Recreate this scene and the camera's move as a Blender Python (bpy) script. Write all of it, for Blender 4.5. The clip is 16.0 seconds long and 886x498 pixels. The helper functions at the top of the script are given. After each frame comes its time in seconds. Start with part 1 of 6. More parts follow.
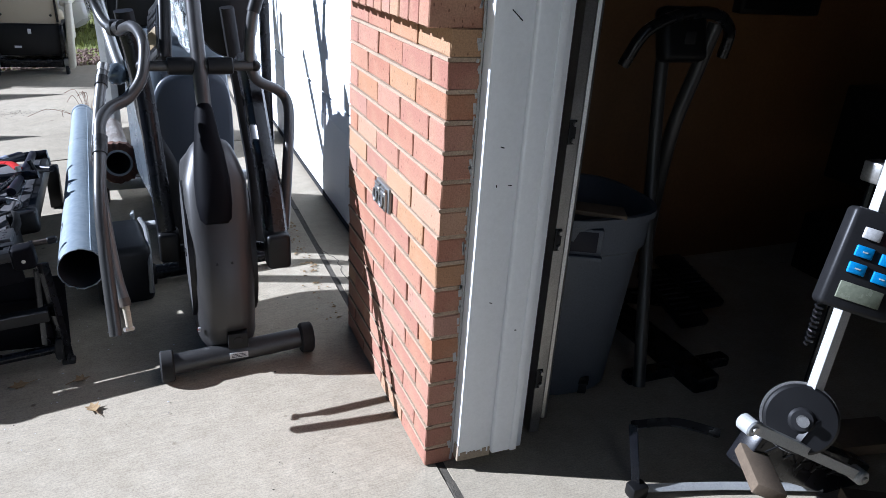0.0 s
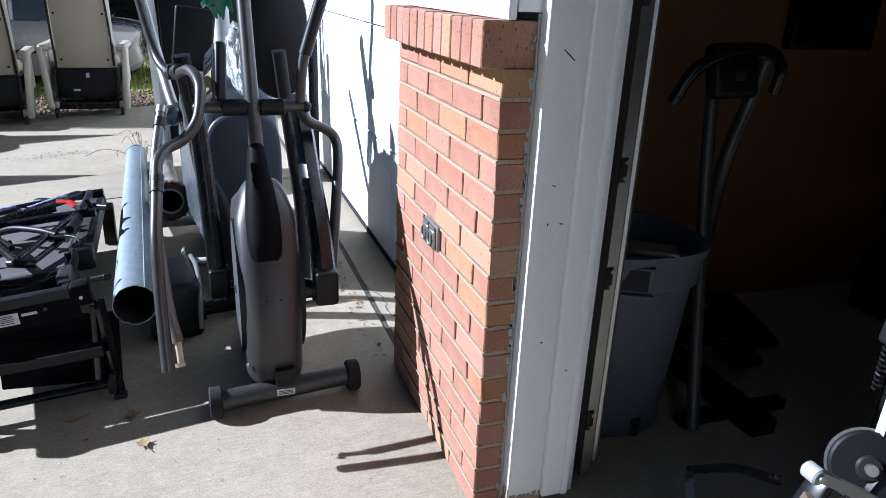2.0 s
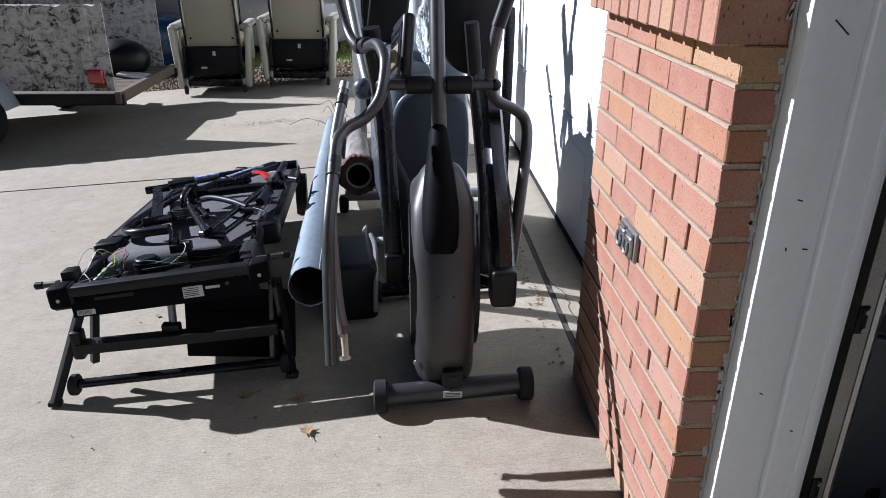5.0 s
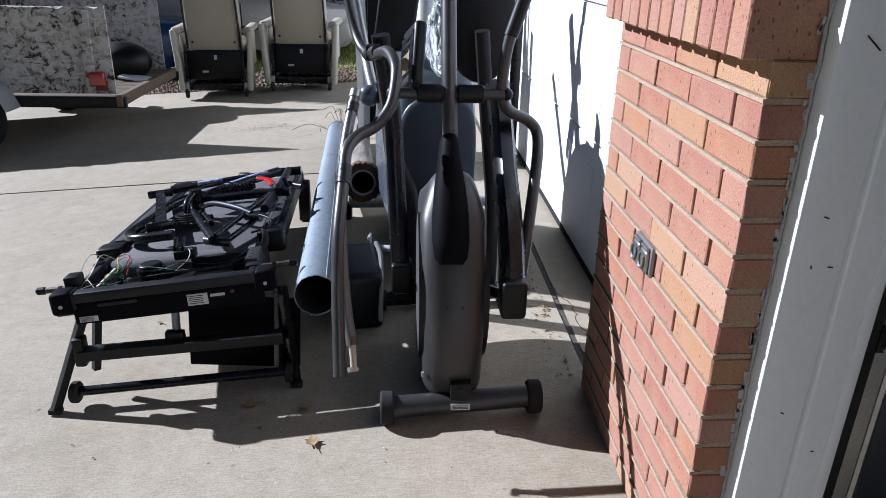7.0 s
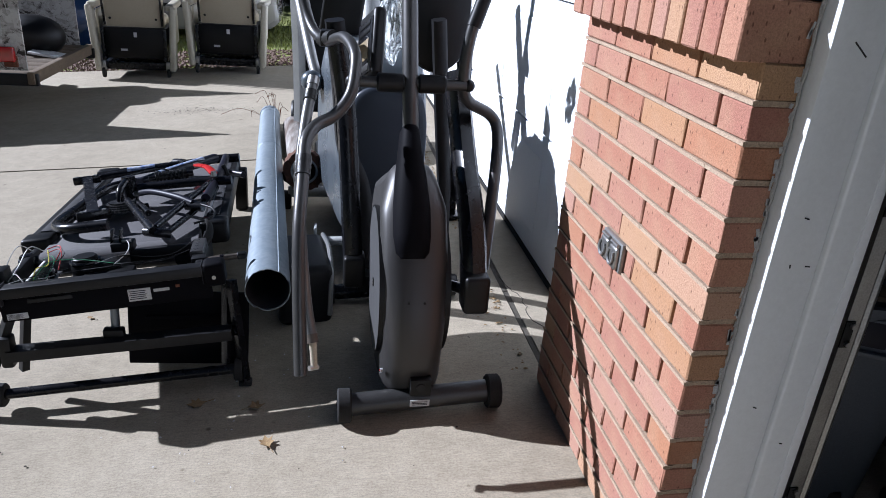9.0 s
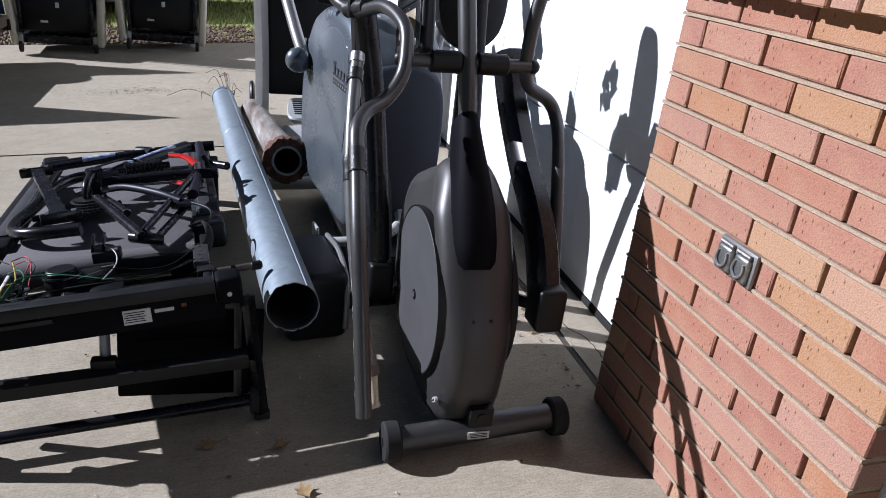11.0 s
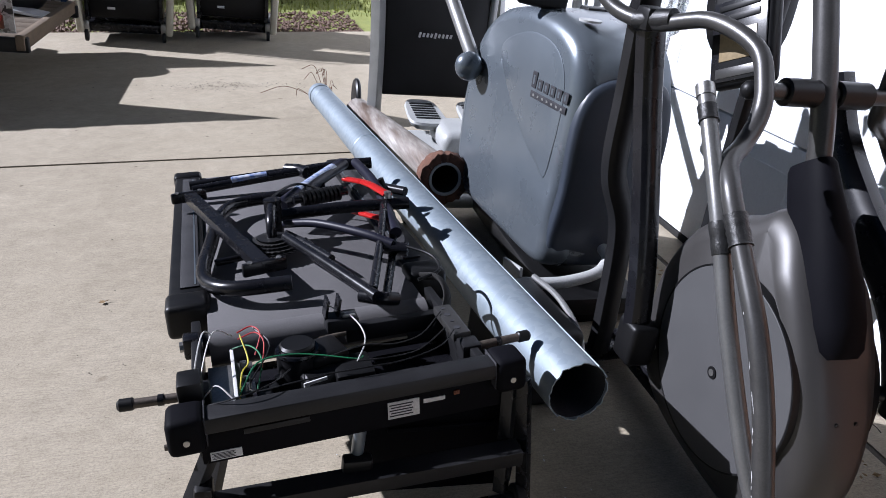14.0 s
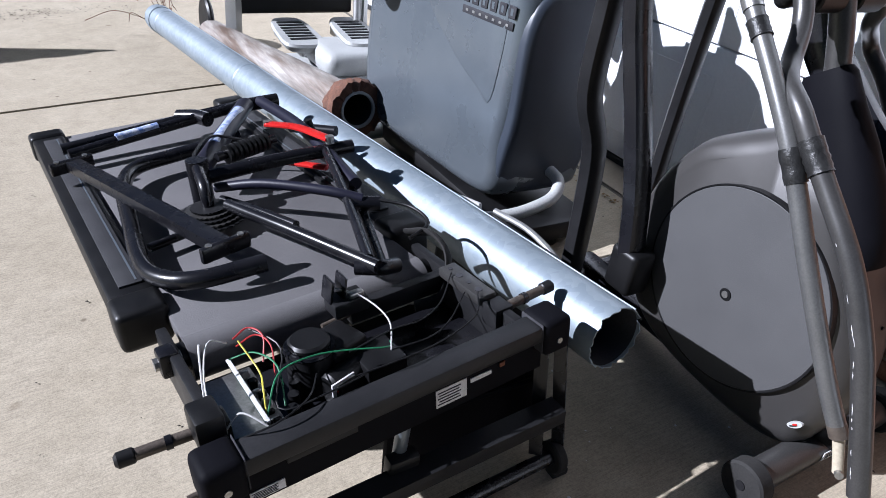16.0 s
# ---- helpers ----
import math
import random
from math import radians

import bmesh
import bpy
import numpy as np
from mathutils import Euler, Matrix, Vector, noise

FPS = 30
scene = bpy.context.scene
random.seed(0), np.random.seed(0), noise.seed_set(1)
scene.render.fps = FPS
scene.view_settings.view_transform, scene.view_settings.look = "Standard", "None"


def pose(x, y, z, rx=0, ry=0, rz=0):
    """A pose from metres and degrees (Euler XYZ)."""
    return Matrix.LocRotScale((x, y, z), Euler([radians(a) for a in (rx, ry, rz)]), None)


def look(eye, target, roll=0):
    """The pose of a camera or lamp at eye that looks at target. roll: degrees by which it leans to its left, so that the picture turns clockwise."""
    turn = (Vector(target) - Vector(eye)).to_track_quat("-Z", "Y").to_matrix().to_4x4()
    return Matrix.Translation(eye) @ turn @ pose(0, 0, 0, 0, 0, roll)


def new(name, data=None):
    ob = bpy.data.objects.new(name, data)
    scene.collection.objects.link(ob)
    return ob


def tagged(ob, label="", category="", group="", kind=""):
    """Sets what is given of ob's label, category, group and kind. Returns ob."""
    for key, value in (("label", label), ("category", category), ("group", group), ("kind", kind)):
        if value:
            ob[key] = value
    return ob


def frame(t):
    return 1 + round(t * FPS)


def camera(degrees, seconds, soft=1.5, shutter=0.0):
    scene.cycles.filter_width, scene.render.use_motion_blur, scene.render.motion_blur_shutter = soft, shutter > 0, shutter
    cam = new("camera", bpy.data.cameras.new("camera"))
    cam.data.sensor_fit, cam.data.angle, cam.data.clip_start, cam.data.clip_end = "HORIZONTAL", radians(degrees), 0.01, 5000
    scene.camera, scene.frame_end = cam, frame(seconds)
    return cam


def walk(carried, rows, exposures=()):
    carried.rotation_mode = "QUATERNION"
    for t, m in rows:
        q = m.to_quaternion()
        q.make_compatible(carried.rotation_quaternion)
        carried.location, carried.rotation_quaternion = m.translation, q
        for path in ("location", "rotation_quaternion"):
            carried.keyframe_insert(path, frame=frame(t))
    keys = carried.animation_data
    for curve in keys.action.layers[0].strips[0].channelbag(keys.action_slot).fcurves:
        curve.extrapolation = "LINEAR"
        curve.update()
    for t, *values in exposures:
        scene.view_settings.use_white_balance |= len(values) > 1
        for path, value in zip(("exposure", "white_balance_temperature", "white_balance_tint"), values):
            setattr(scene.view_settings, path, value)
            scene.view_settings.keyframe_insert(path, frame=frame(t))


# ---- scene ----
cam = camera(64.3, 16.0, soft=0.7)
PATH = [
    (0, (-0.586, -1.395, 1.296), (0.137, 0.292, 0.502), 3.7),
    (0.5, (-0.55, -1.377, 1.299), (0.127, 0.35, 0.551), 1.9),
    (1, (-0.556, -1.372, 1.306), (0.081, 0.385, 0.595), 1.0),
    (1.5, (-0.582, -1.38, 1.297), (0.094, 0.371, 0.606), 2.6),
    (2, (-0.609, -1.379, 1.299), (0.02, 0.383, 0.593), 2.5),
    (2.5, (-0.638, -1.363, 1.293), (-0.109, 0.428, 0.578), 3.1),
    (3, (-0.618, -1.288, 1.295), (-0.268, 0.543, 0.57), 1.4),
    (3.5, (-0.589, -1.208, 1.3), (-0.38, 0.643, 0.572), 0.7),
    (4, (-0.569, -1.164, 1.294), (-0.47, 0.701, 0.576), 0.6),
    (4.5, (-0.545, -1.133, 1.279), (-0.476, 0.707, 0.498), 0.6),
    (4.7, (-0.543, -1.131, 1.28), (-0.442, 0.702, 0.486), 0.3),
    (7, (-0.583, -1.099, 1.282), (-0.463, 0.74, 0.505), 1.4),
    (7.5, (-0.579, -1.103, 1.28), (-0.421, 0.732, 0.5), 2.0),
    (8, (-0.579, -1.096, 1.277), (-0.432, 0.734, 0.482), 2.3),
    (8.5, (-0.605, -1.083, 1.27), (-0.395, 0.72, 0.431), 3.3),
    (9, (-0.692, -1.044, 1.278), (-0.351, 0.758, 0.479), 4.4),
    (9.5, (-0.76, -0.994, 1.257), (-0.344, 0.783, 0.44), 4.5),
    (9.7, (-0.729, -0.967, 1.244), (-0.408, 0.823, 0.412), 4.3),
    (11.8, (-1.175, -0.491, 1.163), (-0.503, 1.198, 0.328), 8.0),
    (12, (-1.199, -0.446, 1.159), (-0.585, 1.247, 0.29), 7.2),
    (12.5, (-1.251, -0.285, 1.155), (-0.878, 1.477, 0.284), 2.9),
    (13, (-1.293, -0.188, 1.136), (-0.995, 1.586, 0.261), 5.4),
    (13.5, (-1.406, -0.147, 1.144), (-0.822, 1.563, 0.287), 7.0),
    (14, (-1.516, -0.132, 1.136), (-0.984, 1.591, 0.27), 7.1),
    (14.5, (-1.562, -0.017, 1.121), (-1.05, 1.688, 0.21), 5.6),
    (15, (-1.559, 0.137, 1.114), (-1.016, 1.805, 0.154), 2.6),
    (15.5, (-1.626, 0.181, 1.123), (-0.718, 1.703, 0.197), 5.2),
    (16, (-1.773, 0.201, 1.087), (-0.824, 1.628, 0.055), 7.8),
]
walk(cam, [(t, look(eye, target, roll)) for t, eye, target, roll in PATH], exposures=[(0, 1.44, 5200, 12), (3.2, 1.44, 5260, 12), (4.5, 1.14, 5420, 14), (9.5, 1.08, 5350, 14), (11.8, 0.73, 5600, 16), (12.6, 0.65, 5600, 16), (13.5, 1.06, 5600, 16), (14, 1.10, 5600, 16), (14.5, 1.20, 5600, 16), (15, 1.31, 5550, 16), (16, 1.34, 5520, 15)])

# ---------------------------------------------------------------- light
SUN_WAY = Vector((1.0, -0.43, -0.62)).normalized()
world = bpy.data.worlds.new("sky")
scene.world = world
world.use_nodes = True
_n = world.node_tree.nodes
_sky = _n.new("ShaderNodeTexSky")
_sky.sky_type = "NISHITA"
_sky.sun_disc = False
_sky.sun_elevation = math.asin(-SUN_WAY.z)
_sky.sun_rotation = math.atan2(-SUN_WAY.x, -SUN_WAY.y)
_sky.air_density, _sky.dust_density, _sky.ozone_density = 1.0, 0.0, 4.0
world.node_tree.links.new(_sky.outputs[0], _n["Background"].inputs[0])
_n["Background"].inputs[1].default_value = 0.0088
sun = new("sun", bpy.data.lights.new("sun", "SUN"))
sun.data.energy, sun.data.angle, sun.data.color = 5.0, radians(0.55), (1.0, 0.96, 0.92)
sun.matrix_world = Matrix.Translation((-6, 3, 8)) @ SUN_WAY.to_track_quat("-Z", "Y").to_matrix().to_4x4()


# ---------------------------------------------------------------- materials
def node_mat(name):
    m = bpy.data.materials.new(name)
    m.use_nodes = True
    nt = m.node_tree
    return m, nt, nt.nodes["Principled BSDF"]


def add(nt, kind, **props):
    n = nt.nodes.new(kind)
    for k, v in props.items():
        n.inputs[k].default_value = v
    return n


def ramp(nt, fac, stops):
    r = nt.nodes.new("ShaderNodeValToRGB")
    e = r.color_ramp.elements
    while len(e) < len(stops):
        e.new(0.5)
    for el, (p, c) in zip(e, stops):
        el.position, el.color = p, (*c, 1)
    nt.links.new(fac, r.inputs[0])
    return r.outputs[0]


def mixc(nt, fac, a, b, mode="MIX"):
    m = nt.nodes.new("ShaderNodeMix")
    m.data_type, m.blend_type = "RGBA", mode
    for sock, v in ((m.inputs[0], fac), (m.inputs[6], a), (m.inputs[7], b)):
        if isinstance(v, (int, float)):
            sock.default_value = v
        elif isinstance(v, tuple):
            sock.default_value = (*v, 1)
        else:
            nt.links.new(v, sock)
    return m.outputs[2]


def surf(name, c1, c2, scale=8.0, fine=120.0, rough=0.6, metal=0.0, bump=0.15, spread=0.3, vary=0.0, coat=0.0, grain=0.12, spec=0.5, stretch=None):
    """Two scales of colour variation, roughness variation and fine relief."""
    m, nt, p = node_mat(name)
    tc = nt.nodes.new("ShaderNodeTexCoord").outputs["Object"]
    big = add(nt, "ShaderNodeTexNoise", Scale=scale, Detail=6.0, Roughness=0.6)
    small = add(nt, "ShaderNodeTexNoise", Scale=fine, Detail=3.0, Roughness=0.7)
    if stretch:
        mp = nt.nodes.new("ShaderNodeMapping")
        mp.inputs["Scale"].default_value = stretch
        nt.links.new(tc, mp.inputs[0])
        tc = mp.outputs[0]
    for n in (big, small):
        nt.links.new(tc, n.inputs["Vector"])
    col = ramp(nt, big.outputs[0], [(0.5 - spread, c1), (0.5 + spread, c2)])
    g = ramp(nt, small.outputs[0], [(0.25, (1 - grain * 2,) * 3), (0.75, (1 + grain,) * 3)])
    col = mixc(nt, 1.0, col, g, "MULTIPLY")
    if vary:
        oi = nt.nodes.new("ShaderNodeObjectInfo")
        v = ramp(nt, oi.outputs["Random"], [(0, (1 - vary,) * 3), (1, (1 + vary * 0.6,) * 3)])
        col = mixc(nt, 1.0, col, v, "MULTIPLY")
    nt.links.new(col, p.inputs["Base Color"])
    r = nt.nodes.new("ShaderNodeMapRange")
    r.inputs[3].default_value, r.inputs[4].default_value = max(rough - 0.1, 0.03), min(rough + 0.12, 1)
    nt.links.new(big.outputs[0], r.inputs[0])
    nt.links.new(r.outputs[0], p.inputs["Roughness"])
    p.inputs["Metallic"].default_value = metal
    p.inputs["Coat Weight"].default_value = coat
    p.inputs["Specular IOR Level"].default_value = spec
    if bump:
        b = nt.nodes.new("ShaderNodeBump")
        b.inputs["Strength"].default_value, b.inputs["Distance"].default_value = bump, 0.004
        nt.links.new(small.outputs[0], b.inputs["Height"])
        nt.links.new(b.outputs[0], p.inputs["Normal"])
    return m


def concrete_mat():
    m, nt, p = node_mat("broom_finished_concrete")
    tc = nt.nodes.new("ShaderNodeTexCoord").outputs["Object"]
    big = add(nt, "ShaderNodeTexNoise", Scale=1.3, Detail=8.0, Roughness=0.65)
    mid = add(nt, "ShaderNodeTexNoise", Scale=14.0, Detail=6.0, Roughness=0.7)
    fine = add(nt, "ShaderNodeTexNoise", Scale=170.0, Detail=3.0, Roughness=0.85)
    mp = nt.nodes.new("ShaderNodeMapping")
    mp.inputs["Scale"].default_value = (30, 420, 30)
    broom = add(nt, "ShaderNodeTexNoise", Scale=1.0, Detail=3.0)
    nt.links.new(tc, mp.inputs[0])
    nt.links.new(mp.outputs[0], broom.inputs["Vector"])
    for n in (big, mid, fine):
        nt.links.new(tc, n.inputs["Vector"])
    col = ramp(nt, big.outputs[0], [(0.25, (0.240, 0.208, 0.156)), (0.5, (0.303, 0.266, 0.205)), (0.75, (0.336, 0.300, 0.240))])
    col = mixc(nt, 1.0, col, ramp(nt, mid.outputs[0], [(0.25, (0.82, 0.81, 0.79)), (0.68, (1.05, 1.05, 1.05))]), "MULTIPLY")
    col = mixc(nt, 1.0, col, ramp(nt, fine.outputs[0], [(0.30, (0.72, 0.71, 0.69)), (0.58, (1.07, 1.07, 1.06))]), "MULTIPLY")
    col = mixc(nt, 1.0, col, ramp(nt, broom.outputs[0], [(0.30, (0.82, 0.81, 0.79)), (0.64, (1.07, 1.06, 1.03))]), "MULTIPLY")
    st = add(nt, "ShaderNodeTexVoronoi", Scale=2.6)
    nt.links.new(tc, st.inputs["Vector"])
    col = mixc(nt, 1.0, col, ramp(nt, st.outputs["Distance"], [(0.02, (0.62, 0.58, 0.54)), (0.055, (1, 1, 1))]), "MULTIPLY")
    dots = add(nt, "ShaderNodeTexVoronoi", Scale=11.0, Randomness=1.0)
    nt.links.new(tc, dots.inputs["Vector"])
    keep = nt.nodes.new("ShaderNodeRGBToBW")
    nt.links.new(dots.outputs["Color"], keep.inputs[0])
    few = ramp(nt, keep.outputs[0], [(0.72, (0, 0, 0)), (0.76, (1, 1, 1))])
    spot = ramp(nt, dots.outputs["Distance"], [(0.05, (0.42, 0.38, 0.34)), (0.11, (1, 1, 1))])
    col = mixc(nt, few, col, mixc(nt, 1.0, col, spot, "MULTIPLY"))
    nt.links.new(col, p.inputs["Base Color"])
    p.inputs["Roughness"].default_value = 0.88
    b1 = nt.nodes.new("ShaderNodeBump")
    b1.inputs["Strength"].default_value, b1.inputs["Distance"].default_value = 0.45, 0.002
    hm = nt.nodes.new("ShaderNodeMath")
    hm.operation = "ADD"
    nt.links.new(broom.outputs[0], hm.inputs[0])
    nt.links.new(fine.outputs[0], hm.inputs[1])
    nt.links.new(hm.outputs[0], b1.inputs["Height"])
    nt.links.new(b1.outputs[0], p.inputs["Normal"])
    return m


def brick_mat():
    m, nt, p = node_mat("wire_cut_red_brick")
    tc = nt.nodes.new("ShaderNodeTexCoord").outputs["Object"]
    oi = nt.nodes.new("ShaderNodeObjectInfo").outputs["Random"]
    big = add(nt, "ShaderNodeTexNoise", Scale=11.0, Detail=5.0)
    fine = add(nt, "ShaderNodeTexNoise", Scale=260.0, Detail=3.0, Roughness=0.7)
    pit = add(nt, "ShaderNodeTexVoronoi", Scale=120.0)
    drag = nt.nodes.new("ShaderNodeMapping")
    drag.inputs["Scale"].default_value = (1.0, 1.0, 0.45)
    nt.links.new(tc, drag.inputs[0])
    nt.links.new(drag.outputs[0], pit.inputs["Vector"])
    for n in (big, fine):
        nt.links.new(tc, n.inputs["Vector"])
    base = ramp(nt, oi, [(0.0, (0.276, 0.119, 0.072)), (0.22, (0.306, 0.154, 0.104)), (0.45, (0.262, 0.114, 0.078)), (0.62, (0.316, 0.176, 0.126)), (0.80, (0.291, 0.131, 0.068)), (0.93, (0.320, 0.190, 0.096)), (1.0, (0.345, 0.205, 0.146))])
    col = mixc(nt, ramp(nt, big.outputs[0], [(0.46, (0, 0, 0)), (0.70, (0.55, 0.55, 0.55))]), base, (0.34, 0.205, 0.125))
    col = mixc(nt, 1.0, col, ramp(nt, fine.outputs[0], [(0.28, (0.74, 0.71, 0.68)), (0.62, (1.08, 1.08, 1.08))]), "MULTIPLY")
    sel = nt.nodes.new("ShaderNodeRGBToBW")
    nt.links.new(pit.outputs["Color"], sel.inputs[0])
    few = ramp(nt, sel.outputs[0], [(0.50, (0, 0, 0)), (0.56, (1, 1, 1))])
    pits = ramp(nt, pit.outputs["Distance"], [(0.14, (0.42, 0.34, 0.30)), (0.26, (1, 1, 1))])
    col = mixc(nt, few, col, mixc(nt, 1.0, col, pits, "MULTIPLY"))
    nt.links.new(col, p.inputs["Base Color"])
    p.inputs["Roughness"].default_value = 0.9
    b = nt.nodes.new("ShaderNodeBump")
    b.inputs["Strength"].default_value, b.inputs["Distance"].default_value = 0.7, 0.003
    nt.links.new(fine.outputs[0], b.inputs["Height"])
    nt.links.new(b.outputs[0], p.inputs["Normal"])
    return m


def osb_mat():
    m, nt, p = node_mat("weathered_strand_board")
    tc = nt.nodes.new("ShaderNodeTexCoord").outputs["Object"]
    warp = add(nt, "ShaderNodeTexNoise", Scale=9.0, Detail=3.0)
    nt.links.new(tc, warp.inputs["Vector"])
    shift = mixc(nt, 0.15, tc, warp.outputs["Color"])
    big = add(nt, "ShaderNodeTexNoise", Scale=3.0, Detail=6.0, Roughness=0.65)
    nt.links.new(tc, big.inputs["Vector"])
    layers = []
    for k, (sx, sz, turn) in enumerate(((14, 60, 0.5), (55, 16, 0.3), (20, 45, -0.7))):
        mp = nt.nodes.new("ShaderNodeMapping")
        mp.inputs["Scale"].default_value = (sx, 20, sz)
        mp.inputs["Rotation"].default_value = (0, turn, 0)
        nt.links.new(shift, mp.inputs[0])
        v = add(nt, "ShaderNodeTexVoronoi", Scale=1.0)
        nt.links.new(mp.outputs[0], v.inputs["Vector"])
        layers.append(v.outputs["Color"])
    a = mixc(nt, 0.5, layers[0], layers[1])
    a = mixc(nt, 0.33, a, layers[2])
    bw = nt.nodes.new("ShaderNodeRGBToBW")
    nt.links.new(a, bw.inputs[0])
    fl = nt.nodes.new("ShaderNodeMath")
    fl.operation = "MULTIPLY_ADD"
    fl.inputs[1].default_value = 0.6
    nt.links.new(big.outputs[0], fl.inputs[0])
    nt.links.new(bw.outputs[0], fl.inputs[2])
    col = ramp(nt, fl.outputs[0], [(0.55, (0.03, 0.026, 0.022)), (0.63, (0.12, 0.108, 0.095)), (0.71, (0.27, 0.255, 0.235)), (0.95, (0.43, 0.415, 0.39))])
    nt.links.new(col, p.inputs["Base Color"])
    p.inputs["Roughness"].default_value = 0.9
    b = nt.nodes.new("ShaderNodeBump")
    b.inputs["Strength"].default_value, b.inputs["Distance"].default_value = 0.6, 0.006
    nt.links.new(fl.outputs[0], b.inputs["Height"])
    nt.links.new(b.outputs[0], p.inputs["Normal"])
    return m


def galv_mat():
    m, nt, p = node_mat("galvanised_sheet_steel")
    tc = nt.nodes.new("ShaderNodeTexCoord").outputs["Object"]
    sp = add(nt, "ShaderNodeTexVoronoi", Scale=55.0)
    big = add(nt, "ShaderNodeTexNoise", Scale=4.0, Detail=7.0, Roughness=0.7)
    for n in (sp, big):
        nt.links.new(tc, n.inputs["Vector"])
    col = ramp(nt, sp.outputs["Color"], [(0.2, (0.178, 0.214, 0.246)), (0.8, (0.214, 0.250, 0.278))])
    col = mixc(nt, 1.0, col, ramp(nt, big.outputs[0], [(0.26, (0.78, 0.76, 0.74)), (0.36, (0.96, 0.96, 0.96)), (0.7, (1.03, 1.03, 1.03))]), "MULTIPLY")
    nt.links.new(col, p.inputs["Base Color"])
    p.inputs["Metallic"].default_value = 0.5
    r = nt.nodes.new("ShaderNodeMapRange")
    r.inputs[3].default_value, r.inputs[4].default_value = 0.44, 0.62
    nt.links.new(big.outputs[0], r.inputs[0])
    nt.links.new(r.outputs[0], p.inputs["Roughness"])
    return m


CONCRETE, BRICK, OSB, GALV = concrete_mat(), brick_mat(), osb_mat(), galv_mat()
MORTAR = surf("mortar", (0.3000, 0.2150, 0.1450), (0.3900, 0.2950, 0.2050), 20, 260, 0.95, bump=0.6, grain=0.22)
DIRT = surf("joint_dirt", (0.0338, 0.0304, 0.0237), (0.0945, 0.0810, 0.0608), 30, 200, 0.95, bump=0.8)
WHITE = surf("white_paint", (0.6404, 0.6625, 0.6917), (0.7097, 0.7243, 0.7463), 3, 90, 0.5, bump=0.06, grain=0.03)
WOODWORN = surf("bare_worn_wood", (0.225, 0.1725, 0.12), (0.36, 0.3, 0.225), 30, 200, 0.85, bump=0.4)
CAULK = surf("grey_caulk", (0.3096, 0.3023, 0.2948), (0.4570, 0.4497, 0.4350), 60, 300, 0.8, bump=0.6)
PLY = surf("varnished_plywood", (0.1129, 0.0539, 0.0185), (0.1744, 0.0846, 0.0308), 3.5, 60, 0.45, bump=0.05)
# far darker than bare board: the garage's shade is put into the colour
GYPSUM_SHADE = surf("plasterboard", (0.0510, 0.0434, 0.0357), (0.0765, 0.0663, 0.0561), 2, 60, 0.9)
GREYM = surf("warm_grey_metallic_plastic", (0.0305, 0.0289, 0.0281), (0.0392, 0.0375, 0.0367), 5, 700, 0.42, 0.25, bump=0.05, grain=0.05)
GREYD = surf("grey_disc_plastic", (0.0505, 0.0505, 0.0520), (0.0595, 0.0595, 0.0606), 5, 500, 0.5, 0.15, bump=0.06, grain=0.05)
TUBE = surf("grey_painted_steel_tube", (0.0389, 0.0381, 0.0373), (0.0583, 0.0567, 0.0556), 12, 300, 0.36, 0.45, bump=0.06)
TUBEL = surf("silver_painted_steel_tube", (0.2167, 0.2167, 0.2136), (0.2805, 0.2805, 0.2741), 12, 300, 0.36, 0.55, bump=0.06)
BLUEGREY = surf("blue_grey_metallic_plastic", (0.1084, 0.1275, 0.1466), (0.1403, 0.1594, 0.1785), 4, 600, 0.27, 0.5, bump=0.02, grain=0.04)
TUBEM = surf("worn_silver_tube", (0.0939, 0.0939, 0.0925), (0.1300, 0.1300, 0.1272), 12, 300, 0.36, 0.5, bump=0.06)
NAVY = surf("dark_navy_plastic", (0.0050, 0.0050, 0.0118), (0.0093, 0.0093, 0.0185), 6, 400, 0.45, bump=0.06, spec=0.2)
SLEEVE = surf("dull_black_plastic", (0.0021, 0.0021, 0.0033), (0.0043, 0.0043, 0.0060), 6, 400, 0.65, bump=0.06, spec=0.05)
BLACK = surf("black_plastic", (0.0032, 0.0032, 0.0035), (0.0069, 0.0069, 0.0075), 9, 260, 0.42, bump=0.04, spec=0.22)
BLACKM = surf("black_painted_metal", (0.0040, 0.0040, 0.0053), (0.0089, 0.0089, 0.0109), 14, 300, 0.26, 0.0, bump=0.02, spec=0.3)
DGREY = surf("dusty_dark_grey_steel", (0.0074, 0.0074, 0.0081), (0.0174, 0.0174, 0.0187), 10, 240, 0.42, 0.1, bump=0.06, spec=0.2)
RUBBER = surf("black_rubber", (0.0107, 0.0107, 0.0107), (0.0253, 0.0245, 0.0238), 20, 200, 0.8, bump=0.2, spec=0.2)
BELT = surf("grey_treadmill_belt", (0.0775, 0.0748, 0.0775), (0.1094, 0.1057, 0.1075), 5, 420, 0.7, bump=0.25, spec=0.25)
TAPE = surf("black_tape", (0.0078, 0.0078, 0.0078), (0.0195, 0.0195, 0.0195), 40, 200, 0.35, bump=0.3, spec=0.3)
STEEL = surf("bare_steel", (0.2869, 0.2805, 0.2677), (0.3952, 0.3889, 0.3761), 18, 200, 0.35, 0.9, bump=0.1)
# shaded copy of the blue-grey plastic, for the trainer's sunless front
BLUEGREY_SHADE = surf("shaded_blue_grey_plastic", (0.024, 0.030, 0.042), (0.036, 0.044, 0.058), 4, 600, 0.42, 0.0, bump=0.02, grain=0.04, spec=0.3)
